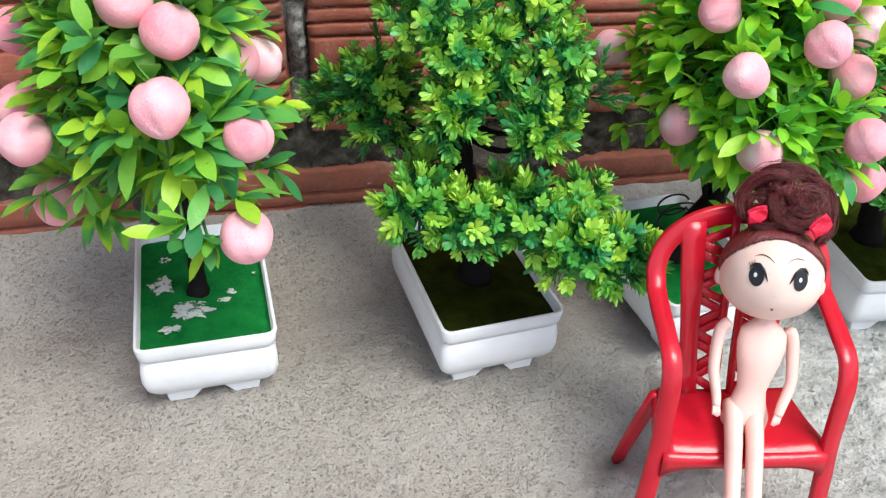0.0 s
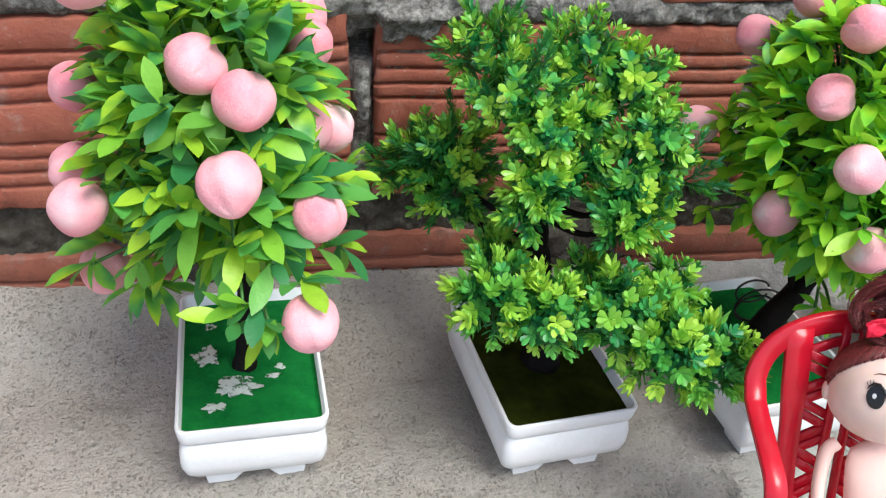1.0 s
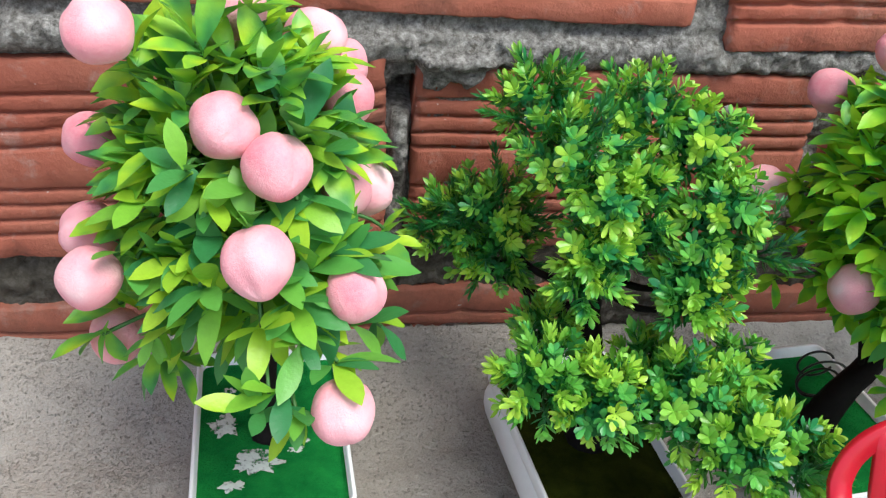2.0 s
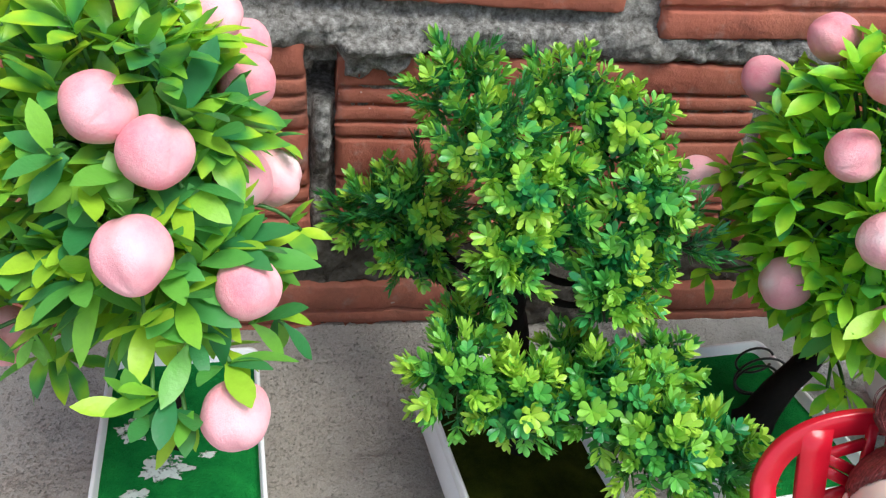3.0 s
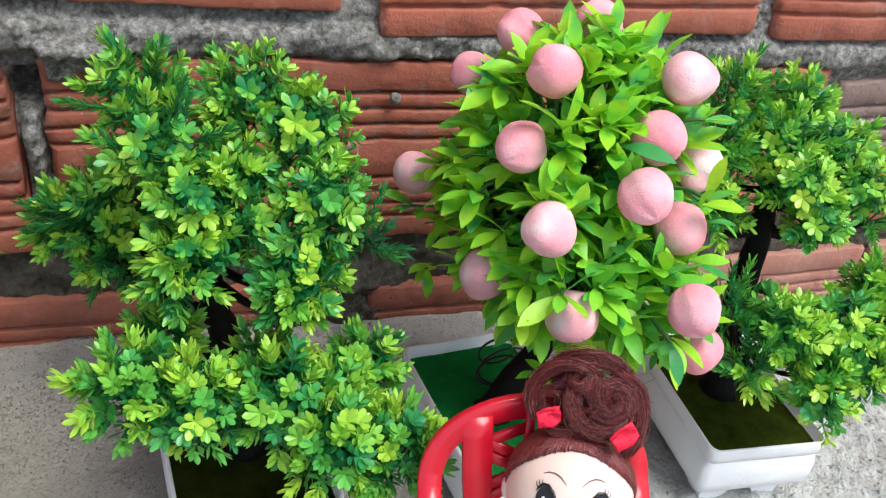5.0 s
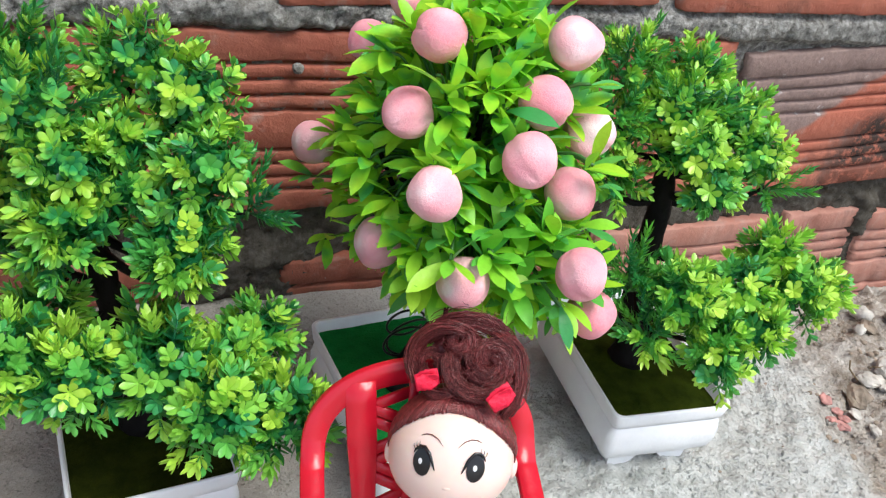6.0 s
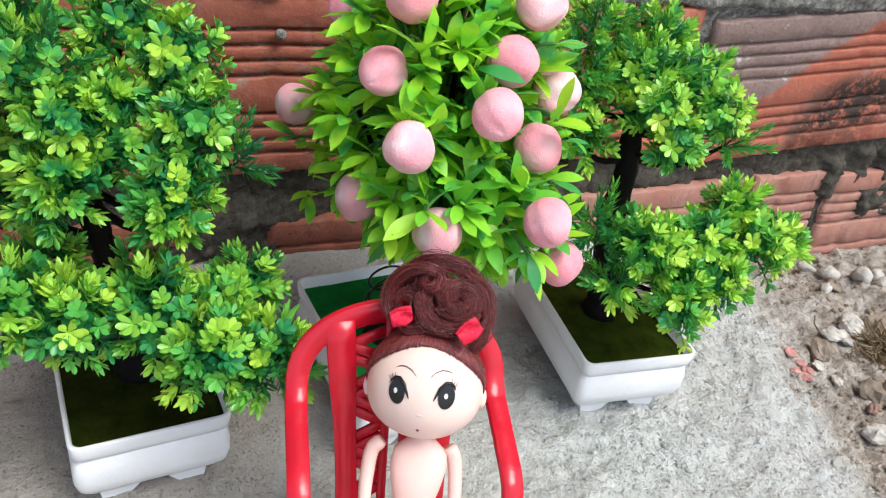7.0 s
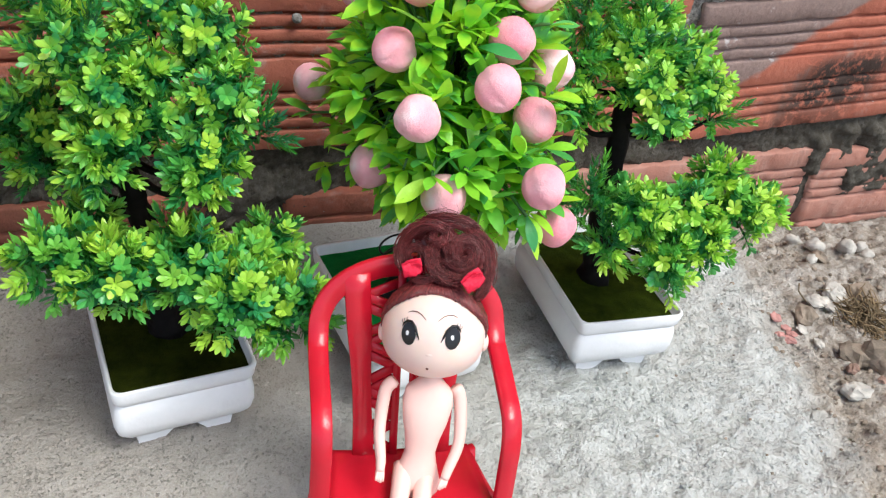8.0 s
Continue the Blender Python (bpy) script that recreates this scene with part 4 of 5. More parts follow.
tree_c = peach_tree(M_C, "artificial peach tree with pink peaches, white pot behind the chair", (0.076, 0.512, 0.150), (0.044, 0.044, 0.059), [
    (0.030, 0.550, 0.132), (0.055, 0.499, 0.195), (0.046, 0.493, 0.171), (0.049, 0.469, 0.154), (0.077, 0.464, 0.168), (0.089, 0.482, 0.179), (0.042, 0.495, 0.120), (0.062, 0.464, 0.122), (0.095, 0.446, 0.135), (0.112, 0.457, 0.108), (0.100, 0.491, 0.196), (0.114, 0.490, 0.164), (0.100, 0.472, 0.150), (0.083, 0.527, 0.202), (0.061, 0.542, 0.193), (0.053, 0.562, 0.169)],
    [((0.113, 0.484, 0.172), (0.8, -0.5, 0.3)), ((0.114, 0.482, 0.154), (0.8, -0.6, 0.1)), ((0.110, 0.465, 0.158), (0.7, -0.7, 0.2)), ((0.104, 0.481, 0.186), (0.7, -0.5, 0.5)), ((0.106, 0.466, 0.140), (0.8, -0.6, -0.1)), ((0.100, 0.462, 0.166), (0.4, -0.8, 0.3)), ((0.098, 0.456, 0.114), (-0.2, -0.3, -0.9)), ((0.101, 0.458, 0.103), (-0.1, -0.2, -1.0)), ((0.092, 0.448, 0.120), (-0.5, -0.6, -0.5)), ((0.098, 0.450, 0.144), (0.3, -0.5, 0.8)), ((0.104, 0.458, 0.122), (0.5, -0.4, -0.7)),
     ((0.0945, 0.456, 0.112), (0.3, -0.5, -0.8)), ((0.1045, 0.453, 0.104), (0.2, -0.4, -0.9)), ((0.0825, 0.458, 0.116), (0, -0.5, -0.8)), ((0.0385, 0.536, 0.114), (-0.8, -0.2, -0.3)), ((0.0305, 0.526, 0.102), (-0.7, -0.3, -0.5)),
     ((0.0445, 0.518, 0.106), (-0.8, -0.4, -0.4)), ((0.0505, 0.501, 0.102), (-0.5, -0.6, -0.5)), ((0.0385, 0.506, 0.116), (-0.8, -0.5, 0.1)), ((0.0625, 0.488, 0.1), (-0.2, -0.7, -0.5)), ((0.0745, 0.476, 0.098), (0.1, -0.7, -0.5)), ((0.0905, 0.476, 0.098), (0.3, -0.6, -0.6)), ((0.0285, 0.546, 0.119), (-0.8, -0.4, 0.2)), ((0.0265, 0.541, 0.132), (-0.8, -0.4, 0.3)), ((0.0695, 0.485, 0.077), (-0.95, -0.2, 0.0)), ((0.0765, 0.482, 0.074), (-0.3, -0.5, -0.8)), ((0.0395, 0.541, 0.129), (-0.5, -0.6, 0.3)), ((0.0355, 0.536, 0.121), (-0.8, -0.3, -0.1)), ((0.0345, 0.538, 0.142), (-0.6, -0.4, 0.5)), ((0.0425, 0.531, 0.136), (-0.6, -0.6, 0.2)),
     ((0.0485, 0.484, 0.11), (-0.3, -0.7, -0.6)), ((0.0545, 0.476, 0.132), (-0.2, -0.9, 0.1)), ((0.0705, 0.462, 0.132), (0.1, -0.9, 0.2)), ((0.0685, 0.468, 0.108), (0.2, -0.6, -0.7)), ((0.0505, 0.488, 0.122), (0.4, -0.8, 0.1)), ((0.0825, 0.466, 0.13), (0.2, -0.8, 0.2)), ((0.0845, 0.462, 0.106), (0.1, -0.5, -0.8)), ((0.0985, 0.468, 0.124), (0.5, -0.6, 0.2)), ((0.1145, 0.476, 0.118), (0.7, -0.5, -0.4))], 9, 160, 1.3, 0.93, (MAT_LIME, MAT_LIME_JOINED), 0.96, (0.016, 0.002, -0.008), ((0.0765, 0.484, 0.124), (0.038, 0.032, 0.026), 64))
# loose black wire loops at the foot of the trunk
for k, (ox, oz, rr) in enumerate(((0.004, 0.046, 0.008), (0.010, 0.044, 0.010), (0.007, 0.050, 0.007))):
    bm = bmesh.new()
    tube(bm, [(ox + rr * 1.3 * math.cos(a), 0.012 + rr * 0.5 * math.sin(a) + 0.004 * k, oz + rr * 0.55 * math.sin(a + 0.4)) for a in np.linspace(0, 5.6, 22)], 0.0006, 5)
    part("wire", bm, MAT_WIRE, tree_c, "loose black wire")

box_tree(M_B, "artificial boxwood bonsai with layered green pads in a white pot",
         [(-0.041, 0.507, 0.033), (-0.044, 0.510, 0.055), (-0.047, 0.514, 0.081), (-0.052, 0.516, 0.105), (-0.055, 0.520, 0.135)], [
    ((-0.072, 0.547, 0.164), 0.024, 34, "sppf"), ((-0.036, 0.538, 0.166), 0.025, 34, "sspp"), ((-0.019, 0.523, 0.162), 0.022, 30, "ssp"), ((-0.066, 0.520, 0.157), 0.024, 34, "sspf"),
    ((-0.059, 0.506, 0.148), 0.019, 26, "sss"), ((-0.083, 0.549, 0.115), 0.027, 56, "sppf"), ((-0.097, 0.560, 0.107), 0.023, 38, "spf"), ((-0.080, 0.545, 0.100), 0.021, 28, "sppf"), ((-0.061, 0.497, 0.124), 0.017, 22, "psp"), ((-0.028, 0.483, 0.123), 0.018, 24, "ppsp"), ((-0.018, 0.499, 0.149), 0.021, 32, "sssp"),
    ((-0.026, 0.488, 0.130), 0.020, 26, "ppsp"), ((-0.061, 0.498, 0.134), 0.016, 22, "psp"), ((-0.006, 0.492, 0.137), 0.013, 9, "ff"), ((-0.042, 0.504, 0.137), 0.017, 22, "fss"), ((-0.044, 0.515, 0.151), 0.017, 22, "ssp"),
    ((-0.070, 0.505, 0.095), 0.018, 20, "ppp"), ((-0.079, 0.472, 0.100), 0.022, 34, "sspp"), ((-0.060, 0.467, 0.096), 0.023, 38, "ssp"), ((-0.036, 0.484, 0.091), 0.020, 30, "spp"),
    ((-0.034, 0.466, 0.094), 0.024, 42, "ssp"), ((-0.002, 0.488, 0.087), 0.020, 28, "ppps"), ((-0.020, 0.449, 0.090), 0.023, 40, "ssp"), ((0.000, 0.449, 0.084), 0.022, 36, "sspp"), ((-0.014, 0.470, 0.090), 0.020, 26, "spp")],
         21, MATS_B, MAT_TURF_SHADED)
box_tree(M_D, "artificial boxwood bonsai in a white pot beside bare earth",
         [(0.180, 0.506, 0.033), (0.177, 0.508, 0.058), (0.174, 0.510, 0.088), (0.173, 0.510, 0.115), (0.172, 0.514, 0.145)], [
    ((0.159, 0.538, 0.168), 0.024, 32, "ppf"), ((0.187, 0.533, 0.168), 0.022, 28, "pps"), ((0.148, 0.523, 0.152), 0.022, 28, "ffp"), ((0.173, 0.517, 0.157), 0.023, 34, "spf"),
    ((0.198, 0.514, 0.156), 0.022, 30, "ssp"), ((0.204, 0.499, 0.147), 0.019, 26, "sss"), ((0.172, 0.496, 0.148), 0.020, 28, "sss"), ((0.146, 0.512, 0.131), 0.020, 24, "spf"),
    ((0.178, 0.489, 0.136), 0.017, 22, "ssp"), ((0.210, 0.494, 0.134), 0.014, 9, "ffp"),
    ((0.149, 0.484, 0.099), 0.020, 26, "ff"), ((0.163, 0.468, 0.100), 0.021, 32, "ssp"), ((0.193, 0.473, 0.096), 0.023, 34, "ssp"), ((0.217, 0.482, 0.108), 0.019, 22, "ppp"),
    ((0.219, 0.464, 0.098), 0.021, 32, "sss"), ((0.236, 0.467, 0.098), 0.017, 20, "sps"), ((0.175, 0.456, 0.086), 0.019, 28, "spf"), ((0.196, 0.454, 0.088), 0.018, 26, "ssp"),
    ((0.171, 0.447, 0.080), 0.013, 14, "sss"), ((0.148, 0.464, 0.086), 0.014, 12, "ffp")],
         43, MATS_D, MAT_TURF_LIT)

# dried glue on the turf of the first pot
for n, (gx0, gy0, rx, ry) in enumerate(((-0.0175, 0.0055, 0.0075, 0.0066), (-0.0070, -0.0155, 0.0118, 0.0080), (-0.0150, -0.0260, 0.0050, 0.0034), (0.0095, -0.0100, 0.0036, 0.0022), (0.0125, -0.0050, 0.0030, 0.0020), (-0.0165, 0.0250, 0.0036, 0.0026), (0.0240, 0.0070, 0.0012, 0.0010))):
    bm = bmesh.new()
    cv = bm.verts.new((gx0, gy0, 0.0358))
    rim = []
    for k in range(44):
        a = 2 * math.pi * k / 44
        s = 0.75 + 0.5 * noise.noise(Vector((math.cos(a) * 1.6, math.sin(a) * 1.6, n * 4.7))) + 0.4 * noise.noise(Vector((math.cos(a) * 5, math.sin(a) * 5, n * 2.7)))
        rim.append(bm.verts.new((gx0 + rx * s * math.cos(a), gy0 + ry * s * math.sin(a), 0.0352)))
    for k in range(44):
        bm.faces.new((cv, rim[k], rim[(k + 1) % 44]))
    part("glue_patch", bm, MAT_GLUE, tree_a, "glossy dried white glue")


# ---- toy chair ----
M_CHAIR = pose(0.0315, 0.3944, 0.0, 0, 0, -10.1)
chair = thing("toy_chair", M_CHAIR, "red plastic toy armchair with a pierced back, doll on it", "chair")


def bar(bm, pts, w, d, seg=8):
    """A bar of oblong section through pts; w across, d deep."""
    tube(bm, pts, w, seg, squash=d / w)


# seat: a dished slab with a rolled front edge
bm = bmesh.new()
rows = []
for j in range(15):
    v = j / 14
    y = 0.0112 - 0.0337 * v
    half = 0.0262 + 0.0048 * v
    row = []
    for i in range(17):
        u = 2 * i / 16 - 1
        z = 0.0482 - 0.0010 * (1 - u * u) - 0.0030 * max(0, v - 0.82) ** 1 / 0.18 * max(0, v - 0.82) / 0.18
        row.append((u * half, y + 0.0012 * u * u * v, z))
    rows.append(row)
vt = [[bm.verts.new(p) for p in r] for r in rows]
vb = [[bm.verts.new((p[0], p[1], p[2] - 0.0022)) for p in r] for r in rows]
for a, b, c, d in zip(vt, vt[1:], vb, vb[1:]):
    for i in range(16):
        bm.faces.new((a[i], a[i + 1], b[i + 1], b[i]))
        bm.faces.new((c[i], d[i], d[i + 1], c[i + 1]))
for a, c in ((vt[0], vb[0]), (vt[-1], vb[-1]), ([r[0] for r in vt], [r[0] for r in vb]), ([r[-1] for r in vt], [r[-1] for r in vb])):
    for i in range(len(a) - 1):
        bm.faces.new((a[i], a[i + 1], c[i + 1], c[i]))
part("seat", bm, MAT_RED, chair)
# apron: the seat's front edge rolled down, arched below
bm = bmesh.new()
loops = []
for i in range(25):
    u = 2 * i / 24 - 1
    lo = 0.0352 + 0.0062 * (1 - abs(u) ** 5)
    x, y = u * 0.0318, -0.0225 + 0.0012 * u * u
    loops.append([(x, y + 0.0035, 0.0458), (x, y + 0.0012, 0.0460), (x, y - 0.0006, 0.0452), (x, y - 0.0014, 0.0436), (x, y - 0.0016, lo), (x, y - 0.0002, lo), (x, y + 0.0004, 0.0430)])
rings(bm, loops)
part("apron", bm, MAT_RED, chair)


def back_y(z):
    return 0.0095 + 0.0265 * (max(0.0, z - 0.047) / 0.070) ** 0.9


# backrest: arched hoop, two uprights and a lattice
def strip(bm, pts, across, wide, thick, lo=0, hi=None, ends=(True, True)):
    """A flat bar with rounded edges through pts; across gives its broad way at each point."""
    loops = []
    n = len(pts)
    for i in range(n):
        p = Vector(pts[i])
        d = (Vector(pts[min(i + 1, n - 1)]) - Vector(pts[max(i - 1, 0)])).normalized()
        a = Vector(across[i])
        a = (a - d * a.dot(d)).normalized()
        b = d.cross(a)
        w, t = wide[i] / 2, thick / 2
        r = t * 0.42
        loops.append([p + a * u + b * v for u, v in ((w - r * 0.3, t - r), (w - r, t), (-w + r, t), (-w + r * 0.3, t - r), (-w + r * 0.3, -t + r), (-w + r, -t), (w - r, -t), (w - r * 0.3, -t + r))])
    rings(bm, loops[lo:hi], *ends)
    for e in bm.edges:
        if len(e.link_faces) == 2 and e.calc_face_angle(0.0) > 0.6:
            e.smooth = False


def side_path(s):
    """From the foot up the front leg, round the elbow and back along the arm."""
    return spline([(s * 0.0365, -0.0265, 0.0), (s * 0.0342, -0.0215, 0.0300), (s * 0.0330, -0.0180, 0.0480), (s * 0.0330, -0.0152, 0.0620), (s * 0.0330, -0.0128, 0.0735), (s * 0.0330, -0.0072, 0.0818), (s * 0.0330, 0.0040, 0.0856), (s * 0.0330, 0.0135, 0.0880), (s * 0.0328, 0.0220, 0.0905)], 6)


# one moulded line: leg, arm, hoop, arm, leg
frame_pts = side_path(-1)
frame_way = [(-1, 0.2, 0.0)] * len(frame_pts)
n_side = len(frame_pts)
for k in range(1, 40):
    a = math.pi * k / 40
    w = math.sin(a) ** 0.80
    frame_pts.append(Vector((-0.0327 * math.cos(a), 0.0262 + 0.0105 * w, 0.0925 + 0.0235 * w)))
    frame_way.append((-math.cos(a), 0.1, math.sin(a) + 0.02))
frame_pts += side_path(1)[::-1]
frame_way += [(1, 0.2, 0.0)] * n_side
n_all = len(frame_pts)
frame_wide = [0.0074 + 0.0014 * math.exp(-((k - n_all / 2) / 14) ** 2) for k in range(n_all)]
for nm, lo, hi in (("front_leg", 0, 22), ("arm", 21, n_side + 2), ("back_hoop", n_side + 1, n_all - n_side - 1), ("arm", n_all - n_side - 2, n_all - 21), ("front_leg", n_all - 22, n_all)):
    bm = bmesh.new()
    strip(bm, frame_pts, frame_way, frame_wide, 0.0030, lo, hi, (lo == 0, hi == n_all))
    part(nm, bm, MAT_RED, chair)
def upright_x(z):
    return 0.0146 + 0.0049 * ((z - 0.047) / 0.065) ** 1.3


for s in (-1, 1):
    bm = bmesh.new()
    zs = [0.047 + 0.0662 * u for u in np.linspace(0, 1, 11)]
    strip(bm, [(s * upright_x(z), back_y(z), z) for z in zs], [(1, 0, 0)] * 11, [0.0082 - 0.0014 * math.sin(math.pi * min(1, k / 7)) + 0.0016 * k / 10 for k in range(11)], 0.0024)
    part("back_upright", bm, MAT_RED, chair)
for s in (-1, 1):
    bm = bmesh.new()
    zs = [0.047 + 0.0690 * u for u in np.linspace(0, 1, 9)]
    strip(bm, [(s * 0.0032, back_y(z) - 0.0002, z) for z in zs], [(1, 0, 0)] * 9, [0.0032] * 9, 0.0022)
    part("back_slat", bm, MAT_RED, chair)
# zigzag of short flat bars between upright and slat, two a bay
for k in range(7):
    za = 0.0530 + 0.0087 * k
    for s in (-1, 1):
        for zb in (za - 0.0046, za + 0.0046):
            if zb > 0.1125:
                continue
            bm = bmesh.new()
            xa, xb = upright_x(za) - 0.0028, 0.0042
            if k % 2:
                xa, xb = 0.0036, upright_x(zb) - 0.0032
            mid_z = (za + zb) / 2
            strip(bm, [(s * xa, back_y(za) + 0.0002, za), (s * (xa + xb) / 2, back_y(mid_z) + 0.0002, mid_z), (s * xb, back_y(zb) + 0.0002, zb)], [(0, 0.3, 1)] * 3, [0.0036] * 3, 0.0020)
            part("lattice_bar", bm, MAT_RED, chair)
for s in (-1, 1):
    bm = bmesh.new()
    strip(bm, [(s * 0.0258, 0.0095, 0.0468), (s * 0.0292, 0.0110, 0.030), (s * 0.0320, 0.0125, 0.012), (s * 0.0335, 0.0138, 0.0)], [(1, 0.3, 0)] * 4, [0.0075, 0.0066, 0.0058, 0.0052], 0.0034)
    part("back_leg", bm, MAT_RED, chair)
    bm = bmesh.new()
    bar(bm, [(s * 0.0258, 0.0100, 0.0446), (s * 0.0296, -0.006, 0.0440), (s * 0.0325, -0.0175, 0.0445)], 0.0022, 0.0030, 8)
    part("side_rail", bm, MAT_RED, chair)

# ---- doll: one plain mesh ----
rg = random.Random(8)
bm = bmesh.new()
SKIN, HAIR, BLACK, BROWN, WHITE, RIBBON, BODY = range(7)
HC, HR = Vector((0.0064, 0.0162, 0.1030)), Vector((0.0183, 0.0174, 0.0172))
HM = Matrix.Rotation(radians(-16.5), 3, "Z") @ Matrix.Rotation(radians(-4.5), 3, "Y") @ Matrix.Rotation(radians(-26), 3, "X")


def on_head(lon, lat, lift=0.0):
    """A point of the face: degrees to the side and up, lift above the surface."""
    a, b = radians(lon), radians(lat)
    d = Vector((math.sin(a) * math.cos(b), -math.cos(a) * math.cos(b), math.sin(b)))
    return HC + HM @ Vector((d.x * (HR.x + lift), d.y * (HR.y + lift), d.z * (HR.z + lift)))


ball(bm, HC, HR, 36, 26, HM, SKIN)
for v in bm.verts:  # full cheeks, narrower crown
    d = HM.transposed() @ (v.co - HC)
    k = 1 + 0.05 * smooth01(0.0, -0.012, d.z) * (1 if abs(d.x) > 0.004 else 0.6) - 0.05 * smooth01(0.004, 0.018, d.z)
    v.co = HC + HM @ Vector((d.x * k, d.y, d.z))
for s in (-1, 1):
    ball(bm, HC + HM @ Vector((s * 0.0180, 0.001, -0.003)), (0.0016, 0.0026, 0.0034), 10, 8, HM, SKIN)
ball(bm, on_head(0, -18, -0.00105), (0.0020, 0.0012, 0.0011), 12, 8, HM, SKIN)


def patch(lon, lat, rx, ry, mat, lift, tilt=0.0, n=24):
    c = bm.verts.new(on_head(lon, lat, lift + 0.0001))
    ring = []
    for k in range(n):
        a = 2 * math.pi * k / n
        u, w = rx * math.cos(a), ry * math.sin(a)
        ring.append(bm.verts.new(on_head(lon + u * math.cos(tilt) - w * math.sin(tilt), lat + u * math.sin(tilt) + w * math.cos(tilt), lift)))
    for k in range(n):
        bm.faces.new((c, ring[k], ring[(k + 1) % n])).material_index = mat


for s in (-1, 1):
    patch(s * 24, 4.0, 8.4, 12.6, BLACK, 0.0002, s * -0.10)
    patch(s * 24 - 1.0, 5.0, 1.9, 2.8, WHITE, 0.00035)
    # lid line sweeping from the inner corner to the lashes
    tube(bm, [on_head(s * (24 + o), 4.5 + l, 0.0002) for o, l in ((-12.5, -5), (-10, 1), (-7, 8), (-1, 13.5), (4, 13.2), (7.5, 9.5), (9, 6))], [0.00012, 0.00035, 0.00045, 0.0005, 0.0005, 0.00035, 0.0001], 5, BLACK)
    for o, l, du in ((4.0, 12.5, 1.5), (6.0, 11.0, 2.6), (7.6, 9.0, 3.6)):
        tube(bm, [on_head(s * (24 + o), 4.5 + l, 0.0002), on_head(s * (24 + o + du * 0.7), 4.5 + l + 2.2, 0.00025), on_head(s * (24 + o + du), 4.5 + l + 5.0, 0.0003)], [0.00014, 0.00011, 0.00005], 4, BLACK)
    tube(bm, [on_head(s * (24 + o), 27 + l, 0.0001) for o, l in ((-17, -5), (-11, 0.5), (-4, 3), (2, 2.5), (7, 0))], [0.00007, 0.00016, 0.0002, 0.00018, 0.00007], 5, BROWN)
patch(-1, -38, 2.0, 2.2, BROWN, 0.0002)
# body
BX = 0.0038
first = len(bm.verts)


def loft(rows, mat=BODY, seg=18):
    loops = []
    for x, y, z, a, b in rows:
        loops.append([(BX + x + a * math.cos(q), y + b * math.sin(q), z) for q in (2 * math.pi * k / seg for k in range(seg))])
    rings(bm, loops, mat=mat)


loft([(0.0, 0.004, 0.0515, 0.0060, 0.0045), (0, 0.0035, 0.0540, 0.0092, 0.0062), (0, 0.004, 0.0585, 0.0092, 0.0060), (0, 0.005, 0.0640, 0.0070, 0.0048), (0, 0.0055, 0.0690, 0.0058, 0.0042), (0, 0.006, 0.0755, 0.0070, 0.0050), (0, 0.0062, 0.0815, 0.0086, 0.0060),
      (0, 0.0072, 0.0875, 0.0096, 0.0054), (0, 0.0085, 0.0918, 0.0090, 0.0044), (0, 0.0090, 0.0942, 0.0058, 0.0038), (0, 0.0093, 0.0960, 0.0036, 0.0033), (0, 0.0096, 0.1020, 0.0032, 0.0032)])
bm.verts.ensure_lookup_table()
bmesh.ops.scale(bm, vec=(0.94, 0.94, 0.92), space=Matrix.Translation((-BX, -0.006, 0.0137)), verts=bm.verts[first:])
bmesh.ops.rotate(bm, cent=(BX, 0.006, 0), matrix=Matrix.Rotation(radians(-13), 3, "Z"), verts=bm.verts[first:])
for v in bm.verts[first:]:  # slouched: hips forward, shoulders back
    u = max(0.0, min(1.1, (0.090 - v.co.z) / 0.033))
    v.co.y -= 0.0102 * u
    v.co.x += 0.0020 - 0.0026 * u
ARMS = (((-0.0062, 0.0100, 0.0848), (-0.0092, 0.0092, 0.0815), (-0.0106, 0.0055, 0.0745), (-0.0114, 0.0005, 0.0680), (-0.0112, -0.0060, 0.0625), (-0.0116, -0.0095, 0.0598)),
        ((0.0150, 0.0058, 0.0848), (0.0168, 0.0040, 0.0810), (0.0172, -0.0005, 0.0740), (0.0162, -0.0060, 0.0675), (0.0124, -0.0115, 0.0615), (0.0108, -0.0140, 0.0590)))
LEGS = (((-0.0016, -0.0030, 0.0545), (-0.0040, -0.0125, 0.0525), (-0.0066, -0.0225, 0.0495), (-0.0104, -0.0358, 0.0450), (-0.0145, -0.0500, 0.0402), (-0.0180, -0.0630, 0.0358), (-0.0195, -0.0690, 0.0355)),
        ((0.0070, -0.0030, 0.0545), (0.0042, -0.0125, 0.0525), (0.0015, -0.0225, 0.0495), (-0.0023, -0.0354, 0.0450), (-0.0065, -0.0496, 0.0402), (-0.0100, -0.0626, 0.0358), (-0.0115, -0.0686, 0.0355)))
for arm, leg, s in zip(ARMS, LEGS, (-1, 1)):
    path = spline(arm, 4)
    tube(bm, path, [(0.0019 if k == 0 else 0.0024) - 0.0009 * (k / (len(path) - 1)) ** 2 for k in range(len(path))], 12, BODY)
    wrist, d = path[-1], (path[-1] - path[-3]).normalized()
    for f in range(4):
        w = Vector((s * (f - 1.5) * 0.00075, 0, 0))
        tube(bm, [wrist + w * 0.6 - d * 0.0012, wrist + w + d * 0.0020, wrist + w * 1.1 + d * (0.0040 - 0.0004 * abs(f - 1))], [0.0009, 0.0006, 0.0004], 6, BODY)
    path = spline(leg, 5)
    tube(bm, path, [0.0038 - 0.0017 * k / (len(path) - 1) for k in range(len(path))], 12, BODY)


